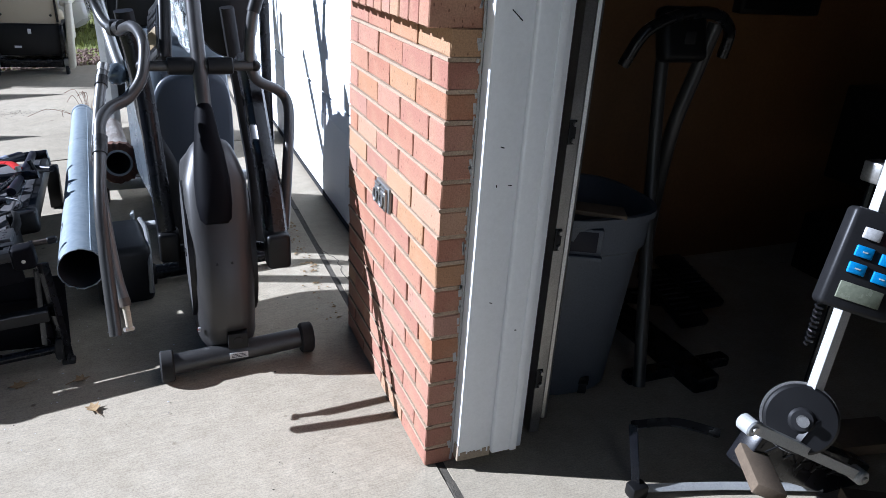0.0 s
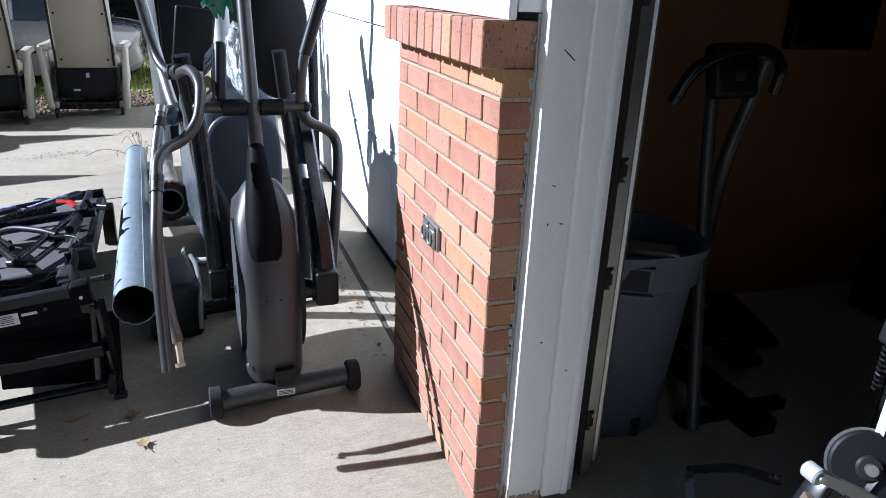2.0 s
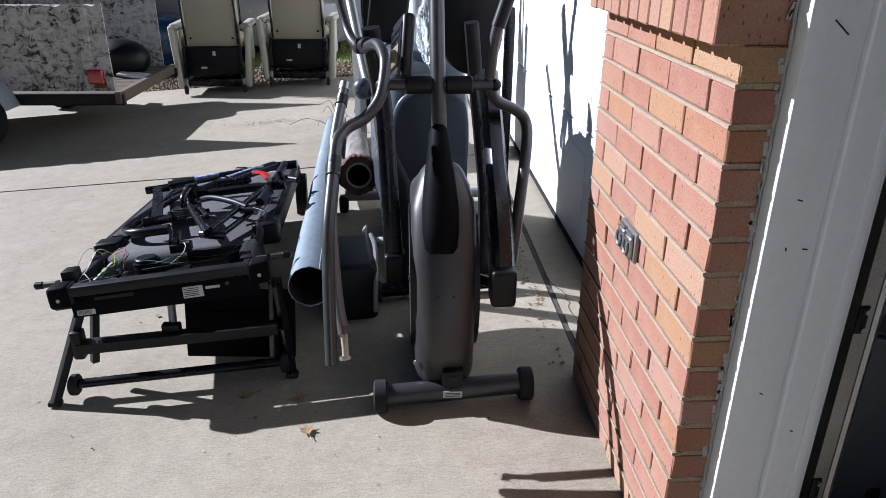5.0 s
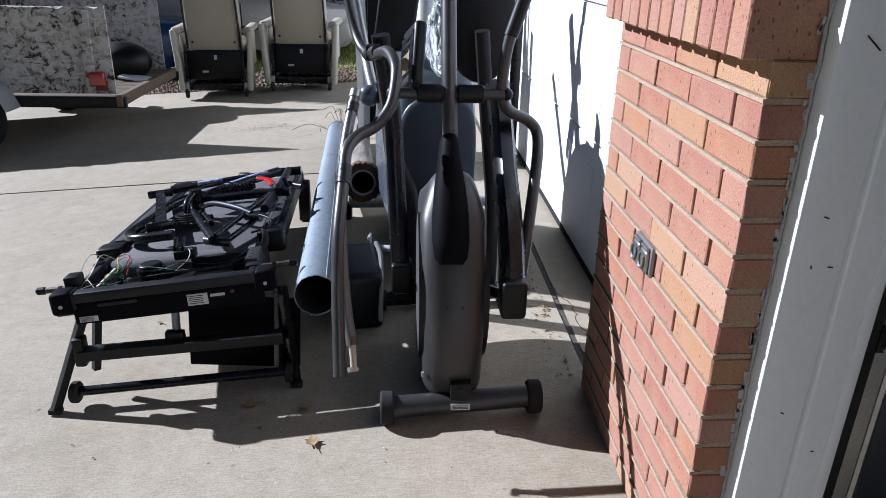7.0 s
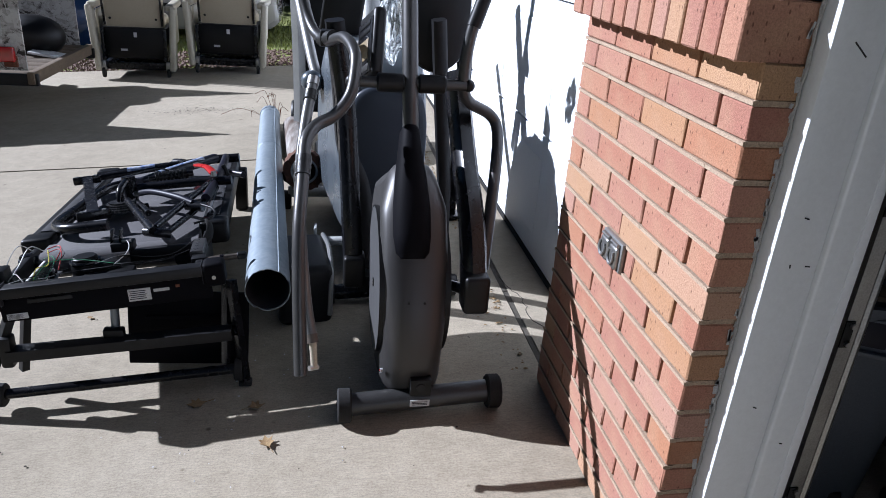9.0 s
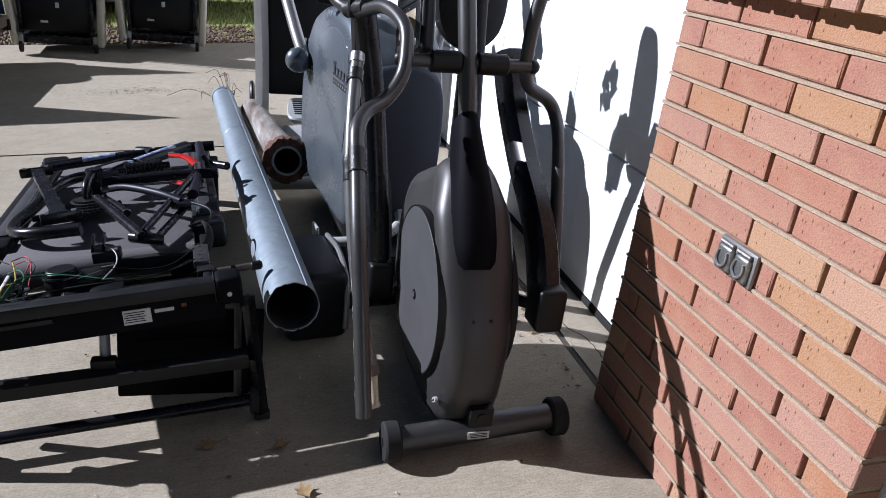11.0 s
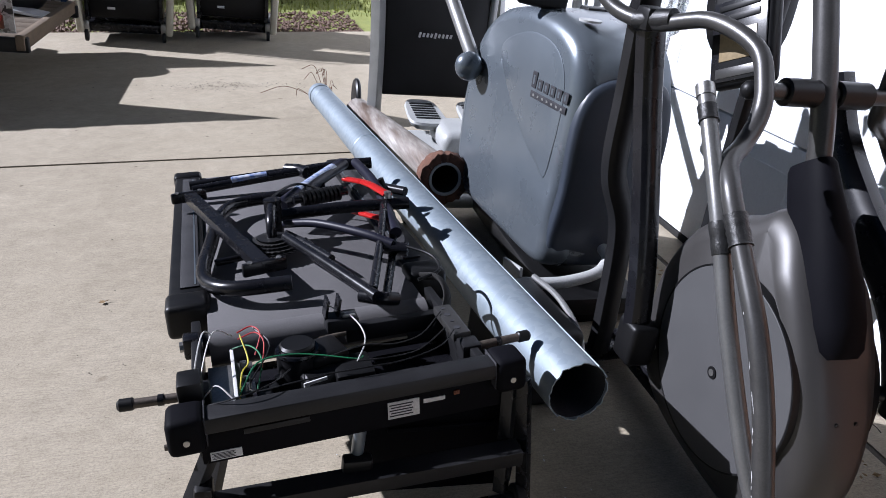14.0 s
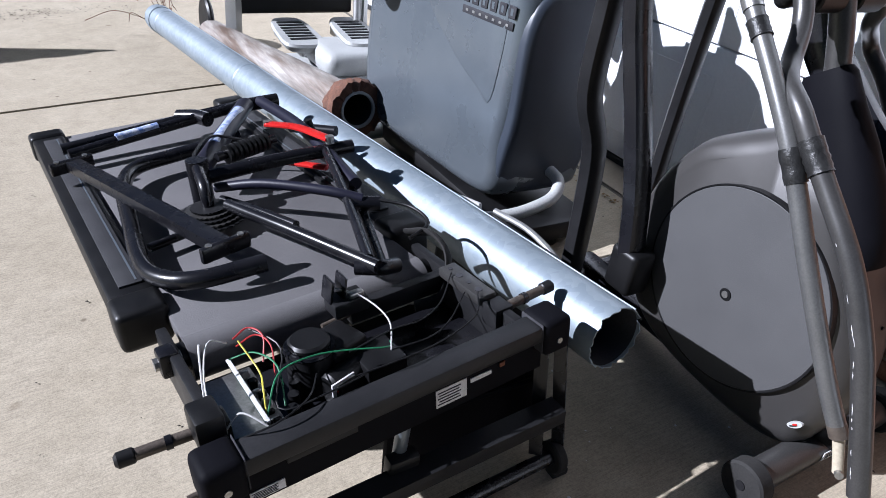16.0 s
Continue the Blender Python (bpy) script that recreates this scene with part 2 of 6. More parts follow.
RAILGREY = surf("ribbed_grey_plastic", (0.020, 0.020, 0.022), (0.034, 0.034, 0.037), 12, 300, 0.6, bump=0.2, spec=0.25)
RODSTEEL = surf("worn_brown_steel", (0.045, 0.035, 0.028), (0.11, 0.09, 0.072), 30, 200, 0.5, 0.4, bump=0.2)
RUST = surf("rust", (0.0638, 0.0224, 0.0115), (0.1785, 0.0638, 0.0319), 26, 160, 0.95, 0.1, bump=0.8)
RUSTPIPE = surf("stained_steel_pipe", (0.085, 0.055, 0.038), (0.36, 0.345, 0.32), 14, 90, 0.6, 0.25, bump=0.3, spread=0.14, grain=0.2, stretch=(1.0, 0.09, 1.0))
RUSTDARK = surf("dark_flaking_rust", (0.030, 0.016, 0.011), (0.17, 0.075, 0.045), 30, 160, 0.95, 0.1, bump=0.8)
RED = surf("red_anodised_metal", (0.4208, 0.0115, 0.0092), (0.5355, 0.0191, 0.0153), 20, 200, 0.3, 0.3, bump=0.03)
WIRE_G = surf("green_wire", (0.0112, 0.1125, 0.0450), (0.0150, 0.1425, 0.0600), 20, 100, 0.4, bump=0)
WIRE_W = surf("white_wire", (0.3600, 0.3600, 0.3480), (0.4320, 0.4320, 0.4200), 20, 100, 0.45, bump=0)
WIRE_Y = surf("yellow_wire", (0.4125, 0.375, 0.0375), (0.4875, 0.435, 0.0525), 20, 100, 0.45, bump=0)
WIRE_R = surf("red_wire", (0.3, 0.015, 0.015), (0.375, 0.0225, 0.0225), 20, 100, 0.45, bump=0)
BOARD = surf("green_circuit_board", (0.0075, 0.0225, 0.015), (0.015, 0.045, 0.03), 90, 400, 0.5, bump=0.5)
LABEL = surf("white_paper_label", (0.4185, 0.4185, 0.4185), (0.4995, 0.4995, 0.4995), 30, 200, 0.6, bump=0.03)
# print colour, also lines the pipes as painted shade
INK_SHADE = surf("dark_print_and_shade", (0.0225, 0.0225, 0.0263), (0.045, 0.045, 0.0488), 30, 200, 0.6, bump=0, spec=0.1)
PALE = surf("pale_grey_plastic", (0.2677, 0.2741, 0.2741), (0.3315, 0.3379, 0.3315), 8, 200, 0.5, bump=0.06)
CREAM = surf("cream_vinyl", (0.3120, 0.2700, 0.1980), (0.3600, 0.3180, 0.2400), 5, 160, 0.55, bump=0.15)
CREAMP = surf("cream_plastic", (0.3600, 0.3300, 0.2580), (0.4080, 0.3780, 0.3000), 5, 160, 0.45, bump=0.06)
BINGREY = surf("grey_bin_plastic", (0.0608, 0.0699, 0.0881), (0.0790, 0.0881, 0.1063), 6, 200, 0.55, bump=0.1)
PLANK = surf("old_plank", (0.0829, 0.0574, 0.0351), (0.1466, 0.1084, 0.0701), 14, 160, 0.9, bump=0.4, vary=0.25)
GRASS = surf("dry_green_grass", (0.1152, 0.1440, 0.0252), (0.2160, 0.2232, 0.0504), 6, 90, 0.95, bump=0.6)
GRAVEL = surf("red_brown_gravel", (0.0960, 0.0480, 0.0330), (0.2160, 0.1440, 0.1080), 30, 200, 0.9, bump=0.4, vary=0.3)
BLUECAR = surf("dark_blue_car_paint", (0.0191, 0.0446, 0.1275), (0.0255, 0.0542, 0.1530), 2, 600, 0.2, 0.3, bump=0, coat=0.8, grain=0.02)
WHITECAR = surf("beige_white_car_paint", (0.3000, 0.2820, 0.2700), (0.3360, 0.3180, 0.3000), 2, 600, 0.25, 0.1, bump=0, coat=0.7, grain=0.02)
LEAF = surf("dry_leaf", (0.1913, 0.1084, 0.0446), (0.3187, 0.2295, 0.1084), 60, 300, 0.8, bump=0.3, vary=0.3)
GREENPL = surf("green_plastic", (0.015, 0.12, 0.0675), (0.03, 0.195, 0.1125), 20, 100, 0.3, bump=0.1)
BLUEBTN = surf("blue_button", (0.0153, 0.1683, 0.4208), (0.0229, 0.2142, 0.4972), 30, 100, 0.4, bump=0)
PINKBTN = surf("pink_red_button", (0.4590, 0.0382, 0.0918), (0.5202, 0.0536, 0.1148), 30, 100, 0.4, bump=0)
LCD = surf("grey_green_display", (0.1275, 0.1403, 0.1020), (0.1594, 0.1721, 0.1275), 20, 100, 0.25, bump=0)
SCREEN = surf("dead_brown_screen", (0.16, 0.12, 0.065), (0.22, 0.17, 0.095), 12, 100, 0.4, bump=0)
# foliage taken down to near black, so the colour holds the shade
HEDGE_SHADE = surf("shade_black_hedge", (0.0032, 0.0049, 0.0024), (0.0121, 0.0146, 0.0065), 5, 40, 0.95, bump=0.8)
DECAL = surf("blue_white_decal", (0.075, 0.135, 0.3375), (0.465, 0.495, 0.5625), 60, 300, 0.4, bump=0, spread=0.12)
m, nt, p = node_mat("dark_car_glass")
p.inputs["Base Color"].default_value = (0.10, 0.13, 0.16, 1)
p.inputs["Roughness"].default_value = 0.04
GLASS = m
m, nt, p = node_mat("clear_wrinkled_plastic")
p.inputs["Base Color"].default_value = (0.85, 0.88, 0.88, 1)
p.inputs["Roughness"].default_value, p.inputs["Transmission Weight"].default_value = 0.15, 0.85
CLEAR = m
m, nt, p = node_mat("red_lens")
p.inputs["Base Color"].default_value = (0.30, 0.008, 0.007, 1)
p.inputs["Roughness"].default_value, p.inputs["Coat Weight"].default_value = 0.25, 0.6
LENS = m


# ---------------------------------------------------------------- mesh tools
UNDO = {}


def thing(name, label, category, m=Matrix(), group="", kind="", world=True):
    """An Empty at a thing's base. With world, its parts are given in world places."""
    ob = new(name)
    ob.empty_display_size = 0.05
    ob.matrix_world = m
    UNDO[ob] = m.inverted() if world else Matrix()
    return tagged(ob, label, category, group, kind)


def part(name, bm, material, parent=None, label="", smooth=True, angle=40):
    me = bpy.data.meshes.new(name)
    if parent is not None:
        bm.transform(UNDO[parent])
    bmesh.ops.recalc_face_normals(bm, faces=bm.faces[:])
    if smooth:
        lim = radians(angle)
        for f in bm.faces:
            f.smooth = True
        for e in bm.edges:
            if len(e.link_faces) == 2 and e.calc_face_angle(0) > lim:
                e.smooth = False
    bm.to_mesh(me)
    bm.free()
    me.materials.append(material)
    ob = new(name, me)
    if parent is not None:
        ob.parent = parent
        UNDO[ob] = UNDO[parent]
    if label:
        ob["label"] = label
    return ob


def single(name, bm, material, label, category, group="", kind="", smooth=True):
    return tagged(part(name, bm, material, None, smooth=smooth), label, category, group, kind)


def merge(bm, other, m=None):
    if m is not None:
        other.transform(m)
    vs = [bm.verts.new(v.co) for v in other.verts]
    other.verts.index_update()
    for f in other.faces:
        try:
            bm.faces.new([vs[v.index] for v in f.verts])
        except ValueError:
            pass
    other.free()
    return bm


def box(c, size, bevel=0.0, m=None, bm=None, seg=2):
    b = bmesh.new()
    bmesh.ops.create_cube(b, size=1)
    bmesh.ops.scale(b, vec=size, verts=b.verts)
    if bevel:
        bmesh.ops.bevel(b, geom=b.edges[:], offset=bevel, segments=seg, affect="EDGES", profile=0.5)
    if m is not None:
        b.transform(m)
    bmesh.ops.translate(b, vec=c, verts=b.verts)
    return b if bm is None else merge(bm, b)


def spline(pts, n=6):
    pts = [Vector(p) for p in pts]
    if len(pts) < 3:
        return pts
    out = []
    q = [pts[0] * 2 - pts[1], *pts, pts[-1] * 2 - pts[-2]]
    for a, b, c, d in zip(q, q[1:], q[2:], q[3:]):
        for i in range(n):
            t = i / n
            out.append(0.5 * (2 * b + (c - a) * t + (2 * a - 5 * b + 4 * c - d) * t * t + (3 * b - a - 3 * c + d) * t ** 3))
    out.append(pts[-1])
    return out


def tube(pts, r, n=12, bm=None, flat=1.0, up=None, steps=6, hollow=False, square=False):
    """A tube along a smooth line. r: one radius or one for each given point. flat: width of its section along up, as a share of r."""
    bm = bm or bmesh.new()
    rs = r if isinstance(r, (list, tuple)) else None
    line = spline(pts, steps)
    k = len(line)
    rings, ref = [], Vector(up) if up else None
    for i, p in enumerate(line):
        d = (line[min(i + 1, k - 1)] - line[max(i - 1, 0)]).normalized()
        if ref is None:
            ref = d.orthogonal()
        side = (ref - d * ref.dot(d)).normalized()
        if not up:
            ref = side
        other = d.cross(side)
        if rs:
            s = i / max(k - 1, 1) * (len(rs) - 1)
            j = min(int(s), len(rs) - 2)
            rad = rs[j] + (rs[j + 1] - rs[j]) * (s - j)
        else:
            rad = r
        ring = []
        for a in range(n):
            ca, sa = math.cos(2 * math.pi * a / n), math.sin(2 * math.pi * a / n)
            if square:
                e = max(abs(ca), abs(sa))
                f = 0.8 / e + 0.2
                ca, sa = ca * f, sa * f
            ring.append(bm.verts.new(p + side * (rad * flat * ca) + other * (rad * sa)))
        rings.append(ring)
    for a, b in zip(rings, rings[1:]):
        for i in range(n):
            bm.faces.new((a[i], a[(i + 1) % n], b[(i + 1) % n], b[i]))
    if not hollow:
        bm.faces.new(rings[0][::-1])
        bm.faces.new(rings[-1])
    return bm


def cyl(a, b, r, n=20, bm=None, r2=None, bevel=0.0):
    a, b = Vector(a), Vector(b)
    if bevel:
        d = (b - a).normalized() * bevel
        return tube_rings([(a, r - bevel), (a + d, r), (b - d, r2 or r), (b, (r2 or r) - bevel)], n, bm)
    return tube_rings([(a, r), (b, r2 if r2 is not None else r)], n, bm)


def tube_rings(rings, n=20, bm=None, caps=True):
    bm = bm or bmesh.new()
    d = (rings[-1][0] - rings[0][0]).normalized()
    s = d.orthogonal().normalized()
    o = d.cross(s)
    made = [[bm.verts.new(c + (s * math.cos(2 * math.pi * i / n) + o * math.sin(2 * math.pi * i / n)) * r) for i in range(n)] for c, r in rings]
    for a, b in zip(made, made[1:]):
        for i in range(n):
            bm.faces.new((a[i], a[(i + 1) % n], b[(i + 1) % n], b[i]))
    if caps:
        bm.faces.new(made[0][::-1])
        bm.faces.new(made[-1])
    return bm


def ball(c, r, bm=None, squash=(1, 1, 1)):
    b = bmesh.new()
    bmesh.ops.create_uvsphere(b, u_segments=16, v_segments=10, radius=r)
    bmesh.ops.scale(b, vec=squash, verts=b.verts)
    bmesh.ops.translate(b, vec=c, verts=b.verts)
    return b if bm is None else merge(bm, b)


def offset2(poly, d):
    """A closed outline (counter-clockwise) moved inwards by d."""
    out, k = [], len(poly)
    for i in range(k):
        a, b, c = (Vector(poly[(i + j) % k]) for j in (-1, 0, 1))
        e, f = (b - a).normalized(), (c - b).normalized()
        nrm = Vector((-(e.y + f.y), e.x + f.x))
        nrm = nrm.normalized() if nrm.length > 1e-6 else Vector((-e.y, e.x))
        out.append(b + nrm * d)
    return out


def smooth_outline(pts, n=5):
    """A closed smooth outline through 2D points."""
    k, out = len(pts), []
    for i in range(k):
        a, b, c, d = (Vector(pts[(i + j) % k]) for j in (-1, 0, 1, 2))
        for s in range(n):
            t = s / n
            out.append(0.5 * (2 * b + (c - a) * t + (2 * a - 5 * b + 4 * c - d) * t * t + (3 * b - a - 3 * c + d) * t ** 3))
    area = sum(out[i].x * out[(i + 1) % len(out)].y - out[(i + 1) % len(out)].x * out[i].y for i in range(len(out)))
    return out if area > 0 else out[::-1]


def pillow(outline, lay, place, bm=None):
    """A rounded body: the outline, moved in by each layer's inset at that layer's depth; place(u, v, depth) gives the point."""
    bm = bm or bmesh.new()
    rings = [[bm.verts.new(place(q.x, q.y, dep)) for q in offset2(outline, ins)] for dep, ins in lay]
    n = len(outline)
    for a, b in zip(rings, rings[1:]):
        for i in range(n):
            bm.faces.new((a[i], a[(i + 1) % n], b[(i + 1) % n], b[i]))
    bm.faces.new(rings[0][::-1])
    bm.faces.new(rings[-1])
    return bm


def gz(x):
    """Height of the driveway, which falls away from the house."""
    return 0.075 * max(min(x, 0.0), -9.0)


# ---------------------------------------------------------------- ground and house
def sloped(x0, x1, y0, y1, top=0.0, thick=0.12, cuts=1):
    """A slab whose top follows the driveway's fall."""
    bm = bmesh.new()
    xs = [x0 + (x1 - x0) * i / cuts for i in range(cuts + 1)]
    rows = [[bm.verts.new((x, y, gz(x) + top - d)) for x in xs] for y, d in ((y0, thick), (y0, 0), (y1, 0), (y1, thick))]
    for a, b in zip(rows, rows[1:] + rows[:1]):
        for i in range(cuts):
            bm.faces.new((a[i], a[i + 1], b[i + 1], b[i]))
    bm.faces.new([r[0] for r in rows])
    bm.faces.new([r[-1] for r in rows])
    return bm


def structure(name, bm, material, label, category, smooth=False):
    return tagged(part(name, bm, material, None, smooth=smooth), label, category, kind="structure")


bm = bmesh.new()
xs = [-400, -40, -9, -6, -3, 0.5, 60, 400]
ys = [-400, -20, 6.9, 9, 14, 40, 400]
grid = [[bm.verts.new((x, y, gz(x) - 0.06)) for x in xs] for y in ys]
for a, b in zip(grid, grid[1:]):
    for i in range(len(xs) - 1):
        bm.faces.new((a[i], a[i + 1], b[i + 1], b[i]))
structure("ground", bm, GRASS, "patchy green and dry lawn around the concrete driveway", "ground")
structure("driveway", sloped(0.03, -9, -9, 3.420), CONCRETE, "broom-finished light concrete driveway slab falling from the house", "driveway")
structure("driveway_far", sloped(0.03, -9, 3.442, 6.95), CONCRETE, "broom-finished light concrete slab beyond an open joint", "driveway")
structure("driveway_joint", sloped(0.03, -9, 3.417, 3.445, -0.010, 0.05), DIRT, "dark dirt-filled joint between two driveway slabs", "joint")
structure("garage_floor", box((3.28, 1.4, -0.06), (6.45, 9.2, 0.12)), CONCRETE, "bare concrete garage floor with a sunlit front strip", "floor")
bm = bmesh.new()
rnd = random.Random(4)
for i in range(60):
    y = -3.0 + i * 0.15
    box((0.043 + rnd.uniform(-0.004, 0.004), y, -0.012 + rnd.uniform(-0.004, 0.003)), (0.03, 0.16, 0.02), 0.004, bm=bm, seg=1)
structure("house_joint", bm, DIRT, "dirt and moss in the joint along the house", "joint", smooth=True)
# a ragged crack in the apron by the far door
bm = bmesh.new()
pts = []
for i in range(26):
    pts.append((0.13 - 0.003 * i + 0.012 * math.sin(i * 0.5) + rnd.uniform(-0.008, 0.008), 1.0 + i * 0.022, 0.0))
tube(pts, 0.0018, 5, bm=bm, steps=1)
structure("apron_crack", bm, DIRT, "thin ragged crack in the concrete apron", "crack")

# front wall of the house, with the openings of two garage doors
structure("wall_pillar_core", box((0.247, 0.4, 1.3), (0.085, 0.8, 2.6)), WHITE, "framed wall behind the brick pillar", "wall")
structure("wall_upper_front", box((0.112, 0.4, 1.93), (0.176, 0.8, 1.36), 0.003), WHITE, "white painted wall panel over the brick pillar", "wall")
structure("trim_upper", box((0.012, 0.4, 1.2635), (0.02, 0.8, 0.06), 0.004), WHITE, "white painted drip trim above the brick sill", "trim")
structure("wall_header", box((0.2, -0.55, 2.4), (0.18, 1.1, 0.5)), WHITE, "white wall above the open garage door", "wall")
# out of view; added to narrow the opening so less sun gets inside
structure("wall_front_near", box((0.2, -3.75, 1.3), (0.2, 5.3, 2.7)), WHITE, "unseen white wall added to narrow the door opening and keep sun out", "wall")
structure("wall_header_far", box((0.2, 3.4, 2.45), (0.18, 5.2, 0.5)), WHITE, "white wall above the closed garage door", "wall")
structure("wall_front_far", box((0.2, 8.0, 1.3), (0.2, 4.4, 2.7)), WHITE, "white front wall past the closed garage door", "wall")
structure("wall_back", box((6.55, 1.4, 1.3), (0.12, 9.4, 2.7)), GYPSUM_SHADE, "plasterboard back wall, darkened in colour to keep the garage dim", "wall")
structure("wall_near_side", box((3.4, -3.2, 1.3), (6.4, 0.12, 2.7)), GYPSUM_SHADE, "plasterboard side wall, darkened in colour to keep the garage dim", "wall")
structure("wall_far_side", box((3.4, 6.06, 1.3), (6.4, 0.12, 2.7)), GYPSUM_SHADE, "plasterboard far wall, darkened in colour to keep the garage dim", "wall")
structure("ceiling", box((3.35, 1.4, 2.68), (6.5, 9.4, 0.1)), GYPSUM_SHADE, "plasterboard ceiling, darkened in colour to keep the garage dim", "ceiling")
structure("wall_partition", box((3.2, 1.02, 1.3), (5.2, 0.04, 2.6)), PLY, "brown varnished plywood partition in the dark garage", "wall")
bm = bmesh.new()
v = [bm.verts.new(q) for q in ((-0.5, -7, 2.55), (-0.5, 11, 2.55), (3.3, 11, 4.2), (3.3, -7, 4.2), (7.2, -7, 2.55), (7.2, 11, 2.55))]
bm.faces.new((v[0], v[1], v[2], v[3]))
bm.faces.new((v[3], v[2], v[5], v[4]))
bmesh.ops.solidify(bm, geom=bm.faces[:], thickness=0.08)
structure("roof", bm, DGREY, "dark shingle roof over the garage", "roof")

# closed sectional garage door
door = tagged(new("door_far"), "white painted sectional garage door, closed", "garage door", kind="structure")
UNDO[door] = Matrix()
for i in range(4):
    z0 = 0.03 + i * 0.535
    bm = box((0.243, 3.25, z0 + 0.265), (0.035, 4.88, 0.528), 0.004)
    for j in range(6):
        yc = 0.81 + 0.41 + j * 0.813
        box((0.2265, yc, z0 + 0.265), (0.006, 0.64, 0.34), 0.0028, bm=bm, seg=1)
    part("door_section", bm, WHITE, door)
part("bottom_seal", box((0.243, 3.25, 0.014), (0.04, 4.88, 0.028), 0.004), RUBBER, door, "black rubber bottom seal")

# white jamb of the open door
jamb = tagged(new("door_jamb"), "white painted wooden garage door jamb, scuffed at the base", "door jamb", kind="structure")
UNDO[jamb] = Matrix()
part("casing_board", box((0.123, -0.018, 1.065), (0.094, 0.044, 2.07), 0.0025), WHITE, jamb)
part("stop_board", box((0.2065, -0.021, 1.07), (0.073, 0.062, 2.06), 0.005, seg=3), WHITE, jamb)
part("inner_board", box((0.2335, -0.0525, 1.07), (0.019, 0.004, 2.06), 0.0012), WHITE, jamb)
bm = bmesh.new()
for i in range(17):
    h = 0.012 + rnd.uniform(0, 0.016)
    box((0.0795 + i * 0.0054, -0.0405, 0.03 + h / 2), (0.0056, 0.0016, h), bm=bm)
for i in range(7):
    h = 0.02 + 0.03 * rnd.random()
    box((0.0755, -0.0385 + i * 0.004, 0.03 + h / 2), (0.0016, 0.0042, h), bm=bm)
part("worn_base", bm, WOODWORN, jamb, "bare wood where the paint has worn off")
bm = bmesh.new()
for x, z, a, l in ((0.128, 1.17, 0.7, 0.034), (0.122, 0.89, 0.3, 0.010), (0.116, 0.80, 1.4, 0.007), (0.15, 0.80, 0.1, 0.010), (0.13, 0.50, 0.4, 0.008), (0.2, 0.42, 0.2, 0.006)):
    box((x, -0.0405 if x < 0.17 else -0.0525, z), (l, 0.0014, 0.0025), 0.0004, Matrix.Rotation(a, 4, "Y"), bm, 1)
part("scuff", bm, INK_SHADE, jamb, "dark scuff marks and nail holes")
bm = tube([(0.0728 + rnd.uniform(-0.0012, 0.0012), -0.0012 + rnd.uniform(-0.0008, 0.0006), 0.01 + i * 0.0125) for i in range(100)], [0.0032 + rnd.uniform(-0.0012, 0.0014) for i in range(100)], 6, steps=1)
part("caulk_bead", bm, CAULK, jamb, "rough grey caulk bead along the brick")
bm = bmesh.new()
for i in range(46):
    z = 0.05 + rnd.random() ** 0.8 * 1.15
    box((0.066 + rnd.uniform(-0.004, 0.003), -0.0021, z), (0.003 + rnd.random() * 0.007, 0.0006, 0.006 + rnd.random() * 0.022), 0, Matrix.Rotation(rnd.uniform(-0.3, 0.3), 4, "Y"), bm)
part("paint_smear", bm, CAULK, jamb, "pale paint smeared onto the brick edge")
# door track
track = tagged(new("door_track"), "galvanised steel garage door track beside the jamb", "door track", kind="structure")
UNDO[track] = Matrix()
bm = box((0.332, 0.05, 1.04), (0.004, 0.045, 2.05))
box((0.345, 0.027, 1.04), (0.03, 0.003, 2.05), bm=bm)
part("angle", bm, STEEL, track)
bm = tube([(0.372, 0.035, 0.06), (0.372, 0.035, 2.05)], 0.012, 8)
part("rail", bm, STEEL, track)
for z in (0.2, 0.62, 0.9, 1.3):
    part("bracket", box((0.338, 0.024, z), (0.02, 0.004, 0.06), 0.001), DGREY, track)
for z in (0.18, 0.22, 0.60, 0.64, 0.88, 0.92, 1.3):
    part("bolt", cyl((0.342, 0.023, z), (0.342, 0.015, z), 0.006, 8), STEEL, track)

# ---------------------------------------------------------------- things on the driveway
def frame_matrix(o, ev, ez):
    ez = Vector(ez).normalized()
    ev = Vector(ev)
    ev = (ev - ez * ev.dot(ez)).normalized()
    eu = ev.cross(ez)
    return Matrix(((eu.x, ev.x, ez.x, o[0]), (eu.y, ev.y, ez.y, o[1]), (eu.z, ev.z, ez.z, o[2]), (0, 0, 0, 1)))


TM = frame_matrix((-1.335, 0.95, 0.314), (-0.07, 1, -0.1088), (-0.10, 0.10, 1))
TMI = TM.inverted()


